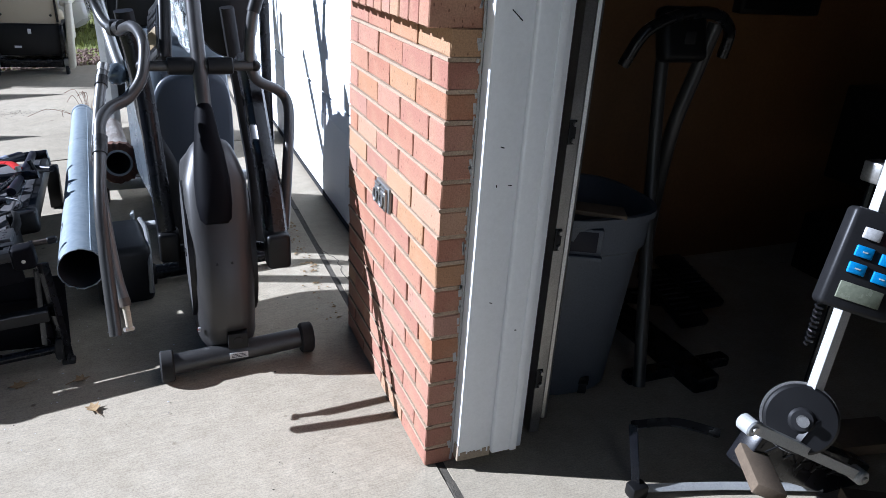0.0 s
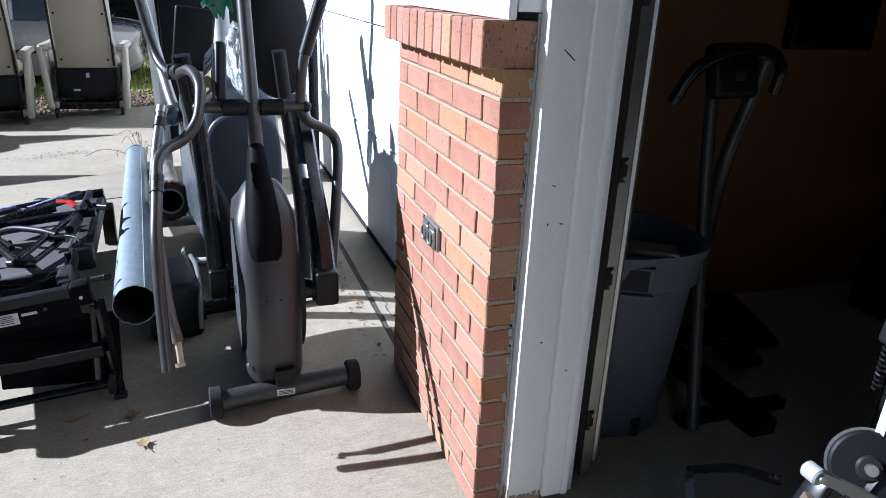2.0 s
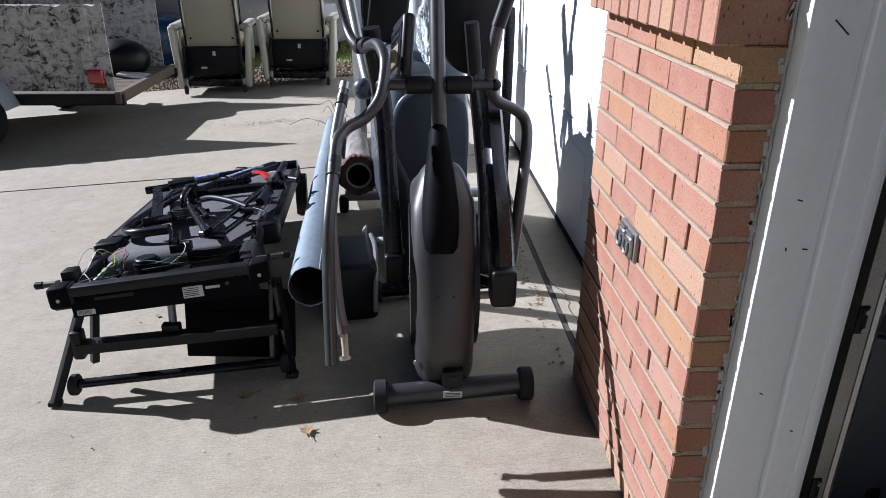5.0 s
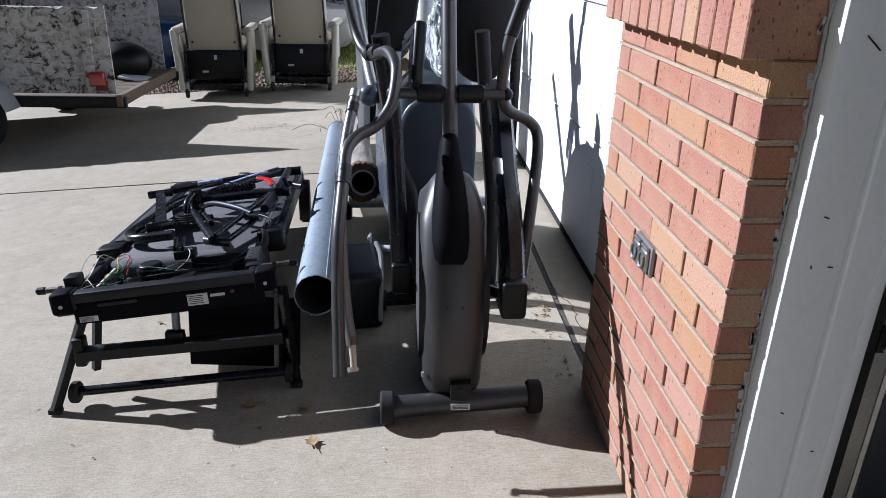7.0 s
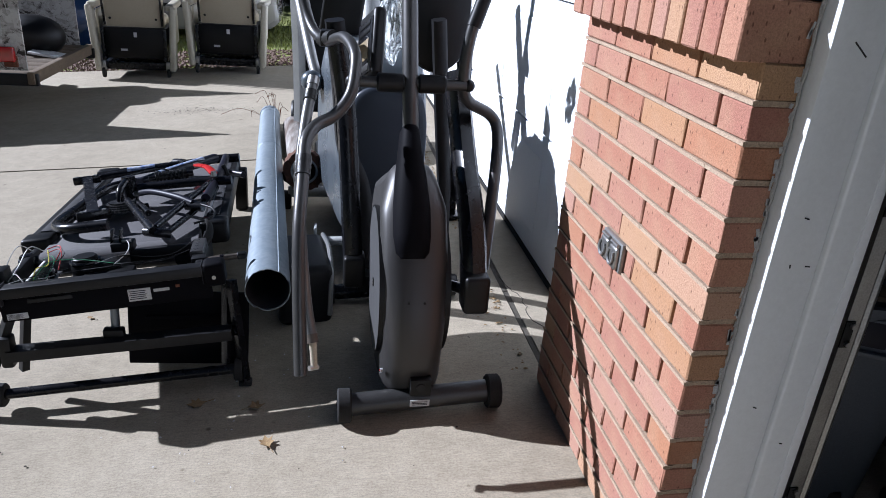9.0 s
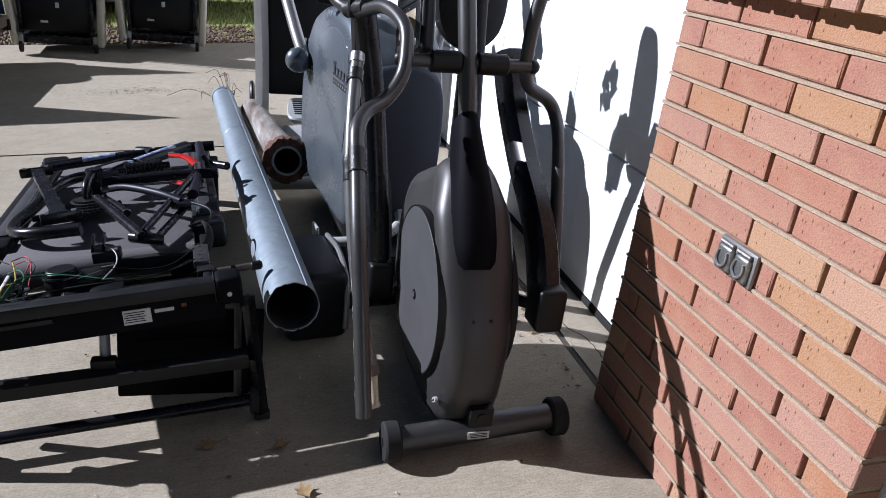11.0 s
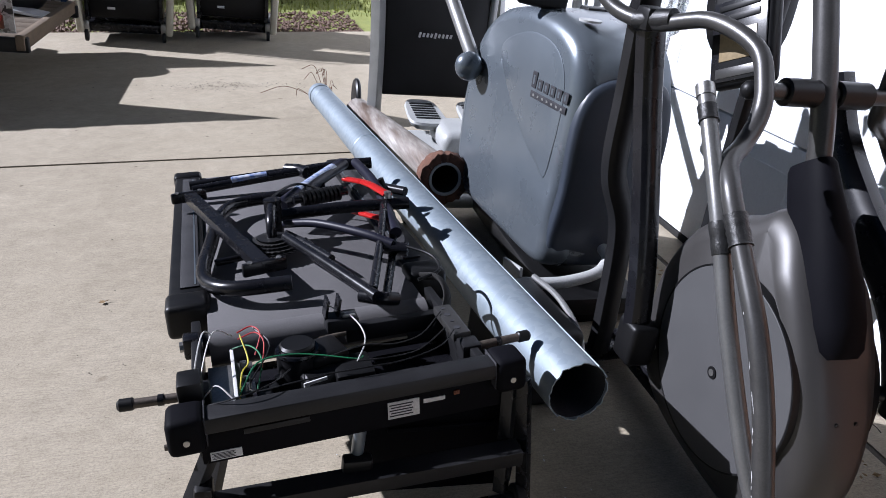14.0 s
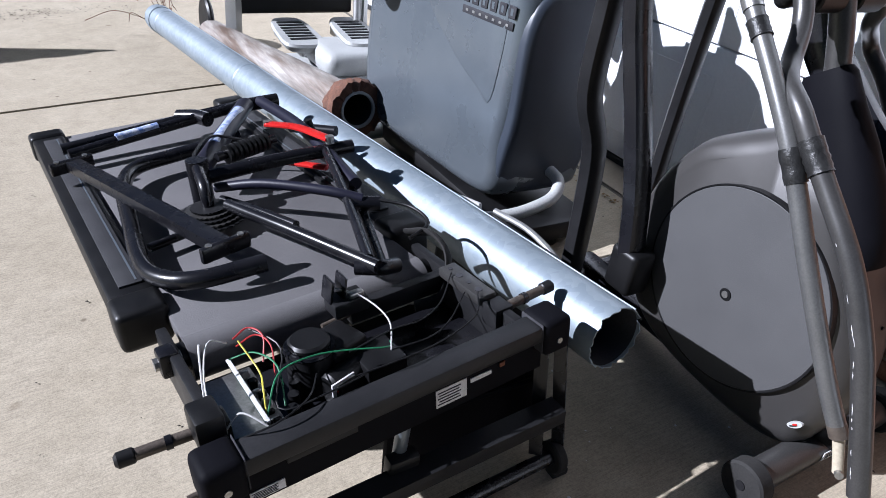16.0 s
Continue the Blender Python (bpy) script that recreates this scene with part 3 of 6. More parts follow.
def treadmill():
    t = thing("treadmill", "black folding treadmill without its cover, motor and wiring bare", "treadmill", TM, world=False)
    inner = lambda bm: (bm.transform(TMI), bm)[1]
    part("front_beam", box((0.012, -0.008, -0.0215), (0.585, 0.05, 0.033), 0.005), DGREY, t)
    part("front_panel", box((0.015, -0.002, -0.075), (0.585, 0.02, 0.078), 0.003), SLEEVE, t)
    for u in (-0.297, 0.322):
        b = part("end_cap", box((u, -0.004, -0.034), (0.066, 0.075, 0.074), 0.014, seg=3), SLEEVE, t)
        part("bolt", cyl((u, -0.040, -0.04), (u, -0.044, -0.04), 0.006, 10), STEEL, b)
        part("cap_seam", box((u - math.copysign(0.0335, u), -0.004, -0.03), (0.002, 0.06, 0.06), 0.0005), INK_SHADE, b)
    for u in (-0.275, 0.275):
        part("side_plate", box((u, 0.20, -0.055), (0.02, 0.36, 0.09), 0.004), DGREY, t)
    part("motor_pan", box((0, 0.16, -0.10), (0.54, 0.26, 0.012), 0.003), BLACKM, t)
    part("strip", box((-0.14, -0.016, -0.055), (0.12, 0.004, 0.012), 0.001), DGREY, t, "scratched metal strip")
    for u, w, l, h in ((0.102, -0.076, 0.064, 0.038), (-0.235, -0.098, 0.056, 0.018)):
        lab = part("label", box((u, -0.0135, w), (l, 0.002, h), 0.0004), LABEL, t, "white paper rating label")
        for i in range(5):
            part("print_line", box((u - l * 0.08, -0.0148, w + h * (0.32 - i * 0.16)), (l * (0.75 - 0.1 * (i % 2)), 0.0008, h * 0.06)), INK_SHADE, lab)
    part("small_label", box((0.165, -0.0135, -0.068), (0.045, 0.002, 0.009)), LABEL, t, "narrow white label")
    part("red_switch", box((0.212, -0.0135, -0.062), (0.012, 0.004, 0.010), 0.001), RUST, t, "dull red rocker switch")
    # motor bay
    mo = part("motor", cyl((-0.075, 0.165, -0.092), (-0.075, 0.165, -0.004), 0.044, 32, bevel=0.006), DGREY, t)
    part("motor_cap", cyl((-0.075, 0.165, -0.006), (-0.075, 0.165, 0.010), 0.037, 32, bevel=0.005), BLACK, mo)
    part("motor_cap_rim", tube_rings([(Vector((-0.075, 0.165, -0.012)), 0.0445), (Vector((-0.075, 0.165, -0.008)), 0.0465), (Vector((-0.075, 0.165, -0.003)), 0.0445)], 32), BLACKM, mo)
    part("gear_box", box((-0.02, 0.175, -0.052), (0.085, 0.085, 0.08), 0.012, Matrix.Rotation(0.25, 4, "Z"), seg=3), BLACK, mo)
    part("motor_barrel", cyl((-0.075, 0.105, -0.066), (0.0, 0.125, -0.066), 0.032, 24, bevel=0.006), BLACK, mo)
    part("motor_label", box((-0.052, 0.088, -0.052), (0.05, 0.004, 0.026), 0.001, Matrix.Rotation(0.25, 4, "Z")), LABEL, mo)
    part("motor_label", box((-0.050, 0.0855, -0.058), (0.036, 0.003, 0.009), 0.0008, Matrix.Rotation(0.25, 4, "Z")), LENS, mo)
    br = part("motor_bracket", box((0.03, 0.225, 0.012), (0.07, 0.05, 0.03), 0.004), DGREY, t)
    for u in (0.0, 0.026):
        part("bracket_fin", box((u, 0.235, 0.045), (0.006, 0.04, 0.045), 0.002, Matrix.Rotation(0.2, 4, "Y")), BLACKM, br)
    part("clip", box((0.045, 0.215, 0.03), (0.03, 0.016, 0.012), 0.003), STEEL, br)
    part("cross_channel", box((0.16, 0.245, -0.03), (0.24, 0.025, 0.04), 0.004), DGREY, t)
    part("square_socket", box((-0.285, 0.07, 0.0), (0.045, 0.06, 0.055), 0.006), BLACK, t)
    part("idler_block", box((-0.285, 0.30, -0.03), (0.035, 0.04, 0.05), 0.006), BLACKM, t)
    part("idler_nut", cyl((-0.262, 0.30, -0.03), (-0.31, 0.30, -0.03), 0.012, 8), STEEL, t)
    part("small_pin", cyl((-0.29, 0.03, -0.088), (-0.342, 0.028, -0.088), 0.006, 10), RODSTEEL, t)
    hs = part("heat_sink", box((-0.212, 0.13, -0.055), (0.09, 0.20, 0.006), 0.001), STEEL, t, "bare aluminium plate")
    brd = part("circuit_board", box((-0.20, 0.12, -0.035), (0.004, 0.18, 0.05), 0.0006, Matrix.Rotation(-0.25, 4, "Y")), BOARD, t, "green printed circuit board on edge")
    part("board_edge", box((-0.205, 0.12, -0.009), (0.007, 0.185, 0.004), 0.0008), LABEL, brd, "pale upper edge of the board")
    rr = random.Random(8)
    for i in range(12):
        part("component", box((-0.187 + rr.uniform(0, 0.012), 0.05 + i * 0.0145, -0.045 + rr.uniform(-0.015, 0.012)), (0.014, 0.009, rr.uniform(0.01, 0.022)), 0.002, seg=1), rr.choice((BLACK, BLACK, TUBE, LABEL)), brd)
    for i in range(4):
        part("capacitor", cyl((-0.16 + i * 0.014, 0.055 + i * 0.03, -0.09), (-0.16 + i * 0.014, 0.055 + i * 0.03, -0.05), 0.010, 12), BLACK, brd)
    wires = (
        (WIRE_W, [(-0.20, 0.22, 0.02), (-0.235, 0.20, 0.045), (-0.262, 0.15, 0.0), (-0.27, 0.06, -0.02), (-0.24, 0.05, 0.01), (-0.215, 0.02, 0.0), (-0.19, -0.005, -0.03)]),
        (WIRE_W, [(-0.24, 0.24, 0.02), (-0.255, 0.17, 0.06), (-0.275, 0.10, 0.02), (-0.28, 0.07, -0.03)]),
        (WIRE_G, [(-0.20, 0.05, -0.02), (-0.16, 0.09, 0.02), (-0.10, 0.10, 0.022), (-0.04, 0.09, 0.015), (0.03, 0.07, 0.004), (0.05, 0.10, -0.01)]),
        (WIRE_Y, [(-0.185, 0.2, 0.03), (-0.175, 0.14, 0.0), (-0.19, 0.08, 0.01), (-0.2, 0.05, -0.03)]),
        (WIRE_R, [(-0.19, 0.21, 0.03), (-0.16, 0.22, 0.035), (-0.145, 0.19, 0.03), (-0.16, 0.16, 0.0)]),
        (WIRE_R, [(-0.19, 0.20, 0.02), (-0.155, 0.20, 0.03), (-0.14, 0.17, 0.02), (-0.15, 0.14, -0.02)]),
        (BLACK, [(-0.16, 0.23, 0.03), (-0.13, 0.15, 0.02), (-0.18, 0.05, -0.01), (-0.1, 0.02, 0.006), (-0.02, 0.03, 0.005)]),
        (WIRE_W, [(0.0, 0.24, 0.05), (0.05, 0.2, 0.03), (0.06, 0.12, 0.02), (0.03, 0.06, 0.003)]),
        (BLACK, [(-0.05, 0.03, 0.006), (0.04, 0.018, 0.012), (0.12, 0.03, 0.006), (0.20, 0.05, 0.012), (0.25, 0.11, 0.01)]),
        (BLACK, [(-0.03, 0.10, 0.0), (0.05, 0.09, 0.02), (0.12, 0.11, 0.0), (0.19, 0.15, -0.01), (0.25, 0.20, 0.01)]),
        (BLACK, [(-0.26, 0.02, -0.01), (-0.20, 0.0, 0.008), (-0.14, 0.02, 0.012), (-0.10, 0.08, 0.0)]),
        (WIRE_G, [(-0.205, 0.20, 0.0), (-0.17, 0.17, 0.018), (-0.15, 0.12, 0.012), (-0.165, 0.06, -0.02)]),
        (BLACK, [(0.03, 0.06, 0.004), (0.10, 0.05, 0.006), (0.17, 0.09, -0.01), (0.24, 0.14, 0.0)]),
    )
    for mt, pts in wires:
        part("wire", tube(pts, 0.0016, 6, steps=5), mt, t)
    part("controller", box((0.03, 0.12, -0.06), (0.08, 0.09, 0.05), 0.006), BLACK, t)
    # belt and deck
    bm = box((0.0, 0.98, -0.03), (0.50, 1.30, 0.03), 0.004)
    tube([(-0.25, 0.325, -0.058), (0.25, 0.325, -0.058)], 0.044, 24, bm=bm)
    part("running_belt", bm, BELT, t, "dusty grey running belt over its roller")
    part("roller", cyl((-0.285, 0.32, -0.045), (0.285, 0.32, -0.045), 0.026, 16), BLACK, t)
    for s in (-1, 1):
        rail = part("side_rail", box((s * 0.292, 1.05, -0.035), (0.088, 1.16, 0.065), 0.008), BLACK, t)
        part("rail_strip", box((s * 0.285, 1.06, -0.001), (0.046, 1.02, 0.006), 0.001), RAILGREY, rail)
        part("rail_line", box((s * 0.272, 1.06, 0.0025), (0.004, 1.0, 0.001)), BLUEGREY, rail)
        part("rail_end", box((s * 0.292, 0.47, -0.035), (0.10, 0.09, 0.085), 0.014, seg=3), BLACK, rail)
        part("rail_end", box((s * 0.292, 1.64, -0.035), (0.10, 0.07, 0.08), 0.014, seg=3), BLACK, rail)
    part("belt_cable", tube([(0.27, 0.40, 0.01), (0.29, 0.33, 0.03), (0.29, 0.27, 0.0), (0.24, 0.22, -0.05), (0.18, 0.23, -0.06)], 0.016, 8, flat=0.4), RUBBER, t)
    # rods that held the uprights
    for s, v in ((-1, 0.083), (1, 0.078)):
        arm = part("pivot_rod", cyl((s * 0.27, v, -0.022), (s * 0.392, v + 0.008, -0.022), 0.0095, 14), RODSTEEL, t, "worn brown steel rod")
        part("rod_end", cyl((s * 0.385, v + 0.008, -0.022), (s * 0.417, v + 0.010, -0.022), 0.0125, 14, bevel=0.005), BLACK, arm)
        part("rod_ring", cyl((s * 0.335, v + 0.004, -0.022), (s * 0.345, v + 0.005, -0.022), 0.0115, 14), BLACKM, arm)
        part("rod_block", box((s * 0.272, v, -0.028), (0.042, 0.045, 0.046), 0.004), DGREY, arm)
    part("tension_rod", cyl((-0.02, 0.235, -0.03), (0.25, 0.262, -0.022), 0.006, 10), RODSTEEL, t)
    for k in range(4):
        part("latch_hole", cyl((0.262, 0.125 + k * 0.032, 0.0045), (0.262, 0.125 + k * 0.032, 0.0062), 0.005 if k % 2 else 0.0075, 12), INK_SHADE, t)
    part("steel_latch", box((0.265, 0.17, -0.005), (0.04, 0.14, 0.02), 0.003), TUBE, t, "scratched steel latch plate")
    # folding base, standing on the driveway
    inv = lambda bm: inner(bm)
    lf, rf = (-1.70, 0.87, gz(-1.70) + 0.012), (-0.93, 0.92, gz(-0.93) + 0.012)
    part("leg", inv(tube([(-1.575, 0.93, 0.22), lf], 0.013, 8, square=True)), DGREY, t)
    part("leg", inv(tube([(-0.965, 0.97, 0.28), rf], 0.013, 8, square=True)), BLACKM, t)
    part("leg", inv(tube([(-1.56, 0.98, 0.20), (-1.60, 0.98, -0.03)], 0.012, 8, square=True)), DGREY, t)
    part("leg", inv(tube([(-0.98, 1.0, 0.25), (-0.985, 0.94, 0.0)], 0.014, 8, square=True)), BLACKM, t)
    for q in (lf, rf):
        part("foot", inv(box((q[0], q[1], q[2] - 0.002), (0.04, 0.03, 0.018), 0.004)), RUBBER, t)
    part("upper_crossbar", inv(tube([(-1.60, 0.90, 0.075), (-0.965, 0.93, 0.118)], 0.024, 8, flat=0.75, up=(0, 0, 1), square=True)), DGREY, t)
    part("lower_crossbar", inv(tube([(-1.635, 0.90, -0.066), (-0.955, 0.92, -0.008)], 0.016, 12)), BLACKM, t)
    for a in ((-1.64, 0.90, -0.068), (-0.95, 0.92, -0.012)):
        part("transport_wheel", inv(cyl((a[0] - 0.012, a[1], a[2]), (a[0] + 0.012, a[1], a[2]), 0.036, 20, bevel=0.004)), RUBBER, t)
    part("hinge", inv(box((-1.60, 0.905, 0.085), (0.035, 0.045, 0.10), 0.008)), BLACK, t)
    part("gas_strut", inv(cyl((-1.305, 0.95, 0.21), (-1.31, 0.95, 0.10), 0.013, 12)), BLUEGREY, t, "blue-grey gas strut")
    part("strut_clevis", inv(box((-1.31, 0.935, 0.115), (0.06, 0.03, 0.045), 0.006)), BLACK, t)
    # near-black sheet added to darken the space under the deck
    dark_sheet = part("motor_hood", inv(box((-1.11, 1.03, 0.08), (0.37, 0.018, 0.25), 0.006, Matrix.Rotation(0.04, 4, "Y") @ Matrix.Rotation(-0.12, 4, "X"))), SLEEVE, t, "added near-black sheet that keeps the space under the deck dark")
    part("hood_rib", inv(box((-1.085, 1.012, 0.13), (0.30, 0.008, 0.012), 0.003)), SLEEVE, dark_sheet)
    part("rear_foot", inv(box((-1.70, 2.5, gz(-1.7) + 0.07), (0.06, 0.06, 0.14), 0.008)), BLACK, t)
    part("rear_foot", inv(box((-1.10, 2.55, gz(-1.1) + 0.11), (0.06, 0.06, 0.22), 0.008)), BLACK, t)
    return t


def bicycle_frame():
    h = 0.045
    L = lambda u, v, w=h: TM @ Vector((u, v, w))
    t = thing("bicycle_frame", "black and navy full-suspension bicycle frame lying on the treadmill", "bicycle frame", TM @ Matrix.Translation((0.1, 0.8, 0)))
    tb = lambda name, pts, r, mt, lab="", **k: part(name, tube([L(*q) for q in pts], r, 12, **k), mt, t, lab)
    tb("fork_leg", [(-0.28, 1.37, 0.03), (0.12, 1.375, 0.05), (0.25, 1.36, 0.06)], 0.016, BLACKM)
    tb("fork_leg", [(-0.27, 1.31, 0.03), (0.02, 1.33, 0.05), (0.22, 1.35, 0.06)], 0.016, BLACKM)
    tb("fork_decal", [(-0.14, 1.318, 0.048), (-0.02, 1.328, 0.054)], 0.0145, DECAL)
    tb("fork_crown", [(0.06, 1.40, 0.05), (0.10, 1.35, 0.055), (0.12, 1.30, 0.055)], 0.022, BLACKM)
    tb("head_tube", [(0.235, 1.355, 0.06), (0.36, 1.345, 0.06)], 0.021, BLACKM)
    tb("down_tube", [(0.25, 1.33, 0.07), (0.11, 1.10, 0.075), (-0.02, 0.90, 0.07)], 0.021, NAVY, flat=1.25, up=(1, 0, 0))
    for i in range(8):
        s = 0.22 + i * 0.06
        a = Vector((0.25, 1.33, 0.091)).lerp(Vector((-0.02, 0.90, 0.091)), s)
        q = TM @ a
        part("decal_bar", box(q, (0.016, 0.022, 0.002), 0.0006, TM.to_3x3().to_4x4() @ Matrix.Rotation(-0.56, 4, "Z")), LABEL if i else RED, t, "white lettering shape on blue")
    tb("decal_panel", [(0.20, 1.245, 0.0775), (0.045, 1.0, 0.0785)], 0.0195, DECAL)
    tb("top_tube", [(0.30, 1.335, 0.07), (0.30, 1.1, 0.075), (0.29, 0.90, 0.07), (0.26, 0.62, 0.05)], 0.017, NAVY)
    tb("seat_tube", [(-0.055, 0.85, 0.06), (0.15, 0.83, 0.07), (0.35, 0.805, 0.07)], 0.018, BLACKM)
    tb("seat_post", [(0.30, 1.10, 0.05), (0.39, 0.985, 0.05)], 0.015, BLACKM)
    tb("chainstay", [(-0.02, 0.80, 0.05), (0.06, 0.70, 0.075), (0.16, 0.58, 0.075), (0.225, 0.515, 0.06)], 0.012, NAVY)
    tb("chainstay", [(-0.02, 0.77, 0.03), (0.02, 0.66, 0.035), (0.065, 0.53, 0.035)], 0.011, BLACKM)
    tb("chainstay", [(-0.03, 0.69, 0.05), (0.04, 0.48, 0.05), (0.12, 0.26, 0.04)], 0.014, BLACKM)
    tb("seatstay", [(0.275, 0.81, 0.075), (0.20, 0.55, 0.06), (0.12, 0.30, 0.04)], 0.011, BLACKM)
    tb("seatstay", [(0.29, 0.78, 0.05), (0.235, 0.56, 0.03), (0.15, 0.30, 0.015)], 0.011, BLACKM)
    tb("axle_plate", [(0.09, 0.30, 0.03), (0.13, 0.27, 0.03), (0.17, 0.275, 0.02)], 0.016, BLACKM)
    tb("dropout", [(0.20, 0.53, 0.05), (0.26, 0.50, 0.045)], 0.018, BLACKM)
    tb("bottom_bracket", [(-0.045, 0.84, 0.0), (-0.045, 0.84, 0.115)], 0.026, BLACKM)
    tb("shock_body", [(0.02, 0.90, 0.085), (0.19, 0.94, 0.085)], 0.012, BLACKM)
    for i in range(9):
        c = Vector((0.05, 0.905, 0.085)).lerp(Vector((0.16, 0.935, 0.085)), i / 8)
        part("spring_coil", cyl(TM @ (c - Vector((0.004, 0.001, 0))), TM @ (c + Vector((0.004, 0.001, 0))), 0.024, 16), BLACK, t)
    rl = part("red_linkage", tube([L(0.20, 1.01, 0.105), L(0.25, 0.92, 0.11), L(0.285, 0.80, 0.105)], 0.016, 10, flat=0.45, up=tuple(TM.to_3x3() @ Vector((0, 0, 1)))), RED, t, "bright red linkage arm")
    for q in ((0.20, 1.01, 0.114), (0.285, 0.80, 0.114)):
        part("pivot_bolt", cyl(L(q[0], q[1], q[2] - 0.02), L(*q), 0.011, 12), STEEL, rl)
    part("red_linkage", tube([L(0.20, 0.90, 0.03), L(0.27, 0.80, 0.03)], 0.014, 10, flat=0.5, up=tuple(TM.to_3x3() @ Vector((0, 0, 1)))), RED, t)
    # chainrings: toothed discs
    for j, (r, w) in enumerate(((0.086, 0.020), (0.077, 0.026), (0.066, 0.032), (0.054, 0.038), (0.042, 0.044))):
        bm = bmesh.new()
        k, c = 32, Vector((-0.065, 0.722))
        lo, hi = [], []
        for i in range(k * 2):
            a = math.pi * i / k
            rr = r * (1.0 if i % 2 else 0.93)
            for ring, ww in ((lo, w - 0.003), (hi, w)):
                ring.append(bm.verts.new(TM @ Vector((c.x + rr * math.cos(a), c.y + rr * math.sin(a), ww))))
        for i in range(k * 2):
            q = (i + 1) % (k * 2)
            bm.faces.new((lo[i], lo[q], hi[q], hi[i]))
        bm.faces.new(hi)
        bm.faces.new(lo[::-1])
        part("chainring", bm, TUBE if j % 2 else DGREY, t, smooth=False)
    tb("crank_axle", [(-0.065, 0.722, 0.02), (-0.062, 0.74, 0.08), (-0.05, 0.82, 0.10)], 0.014, BLACKM)
    tb("cable", [(0.14, 0.97, 0.08), (0.05, 1.02, 0.10), (-0.03, 0.9, 0.11), (-0.05, 0.83, 0.11)], 0.004, BLACK)
    tb("cable", [(0.23, 0.52, 0.06), (0.30, 0.44, 0.05), (0.30, 0.36, 0.04), (0.24, 0.34, 0.03)], 0.004, BLACK)
    tb("brake_boss", [(0.33, 0.99, 0.03), (0.31, 0.99, 0.10)], 0.01, BLACK)
    return t


def tube_frame():
    L = lambda u, v, w=0.05: TM @ Vector((u, v, w))
    t = thing("bent_tube_frame", "black bent steel tube with a welded flat strut", "tube frame", TM @ Matrix.Translation((-0.15, 0.8, 0)))
    part("bent_tube", tube([L(*q) for q in ((0.15, 1.11, 0.05), (-0.02, 1.12, 0.035), (-0.14, 1.10, 0.03), (-0.195, 1.0, 0.025), (-0.225, 0.8, 0.02), (-0.25, 0.6, 0.02), (-0.235, 0.50, 0.022), (-0.175, 0.435, 0.03), (-0.05, 0.415, 0.035))], 0.019, 14), BLACKM, t)
    part("strut", tube([L(-0.28, 1.18, 0.05), L(-0.105, 0.475, 0.058)], 0.020, 8, flat=0.7, up=tuple(TM.to_3x3() @ Vector((0, 0, 1))), square=True), BLACKM, t)
    for c, a in (((-0.28, 1.17, 0.05), 0.2), ((-0.105, 0.48, 0.058), 0.2)):
        fl = part("flange", box(TM @ Vector(c), (0.11, 0.016, 0.035), 0.006, TM.to_3x3().to_4x4() @ Matrix.Rotation(a, 4, "Z")), BLACKM, t)
        for s in (-0.035, 0.035):
            q = TM @ (Vector(c) + Vector((s, s * a, 0.014)))
            part("bolt_hole", cyl(q, q + Vector((0, 0, 0.005)), 0.007, 10), STEEL, fl)
    part("cross_tube", tube([L(-0.22, 0.66, 0.012), L(-0.05, 0.70, 0.014), L(0.03, 0.74, 0.014)], 0.010, 10), BLACKM, t)
    return t


treadmill()
bicycle_frame()
tube_frame()

# galvanised pipe
def pipe_body(a, b, r, wall, n=36):
    a, b = Vector(a), Vector(b)
    d = (b - a).normalized()
    return tube_rings([(a + d * 0.012, r - wall), (a, r - wall), (a, r), (b, r), (b, r - wall), (b - d * 0.012, r - wall)], n, caps=False)


pa, pb = Vector((-0.853, 0.935, 0.262)), Vector((-1.074, 4.36, gz(-1.07) + 0.07))
pipe = thing("metal_pipe", "long galvanised sheet-metal pipe, shaded bluish, one end torn with wire", "pipe", Matrix.Translation(pb))
torn = pipe_body(pa, pb, 0.069, 0.0025, 64)
rnd = random.Random(5)
nick = [rnd.uniform(-0.003, 0.003) + (0.008 if rnd.random() < 0.12 else 0) for i in range(64)]
torn.verts.ensure_lookup_table()
for i in range(64):
    for ring in (1, 2):
        torn.verts[ring * 64 + i].co += (pb - pa).normalized() * nick[i]
part("pipe_wall", torn, GALV, pipe)
pd = (pb - pa).normalized()
# near-black lining paints the shade inside the open pipe
part("sooty_lining", tube_rings([(pa + pd * 0.006, 0.0655), (pb - pd * 0.006, 0.0655)], 36, caps=False), INK_SHADE, pipe, "near-black lining that stands in for the shade inside the pipe")
for s in (2.02, 3.22):
    part("seam_band", tube_rings([(pa + pd * s, 0.0695), (pa + pd * (s + 0.004), 0.0715), (pa + pd * (s + 0.012), 0.0715), (pa + pd * (s + 0.016), 0.0695)], 36, caps=False), GALV, pipe)
part("collar", tube_rings([(pb - pd * 0.10, 0.0695), (pb - pd * 0.098, 0.073), (pb - pd * 0.04, 0.073), (pb - pd * 0.038, 0.0695)], 36, caps=False), GALV, pipe)
rnd = random.Random(12)
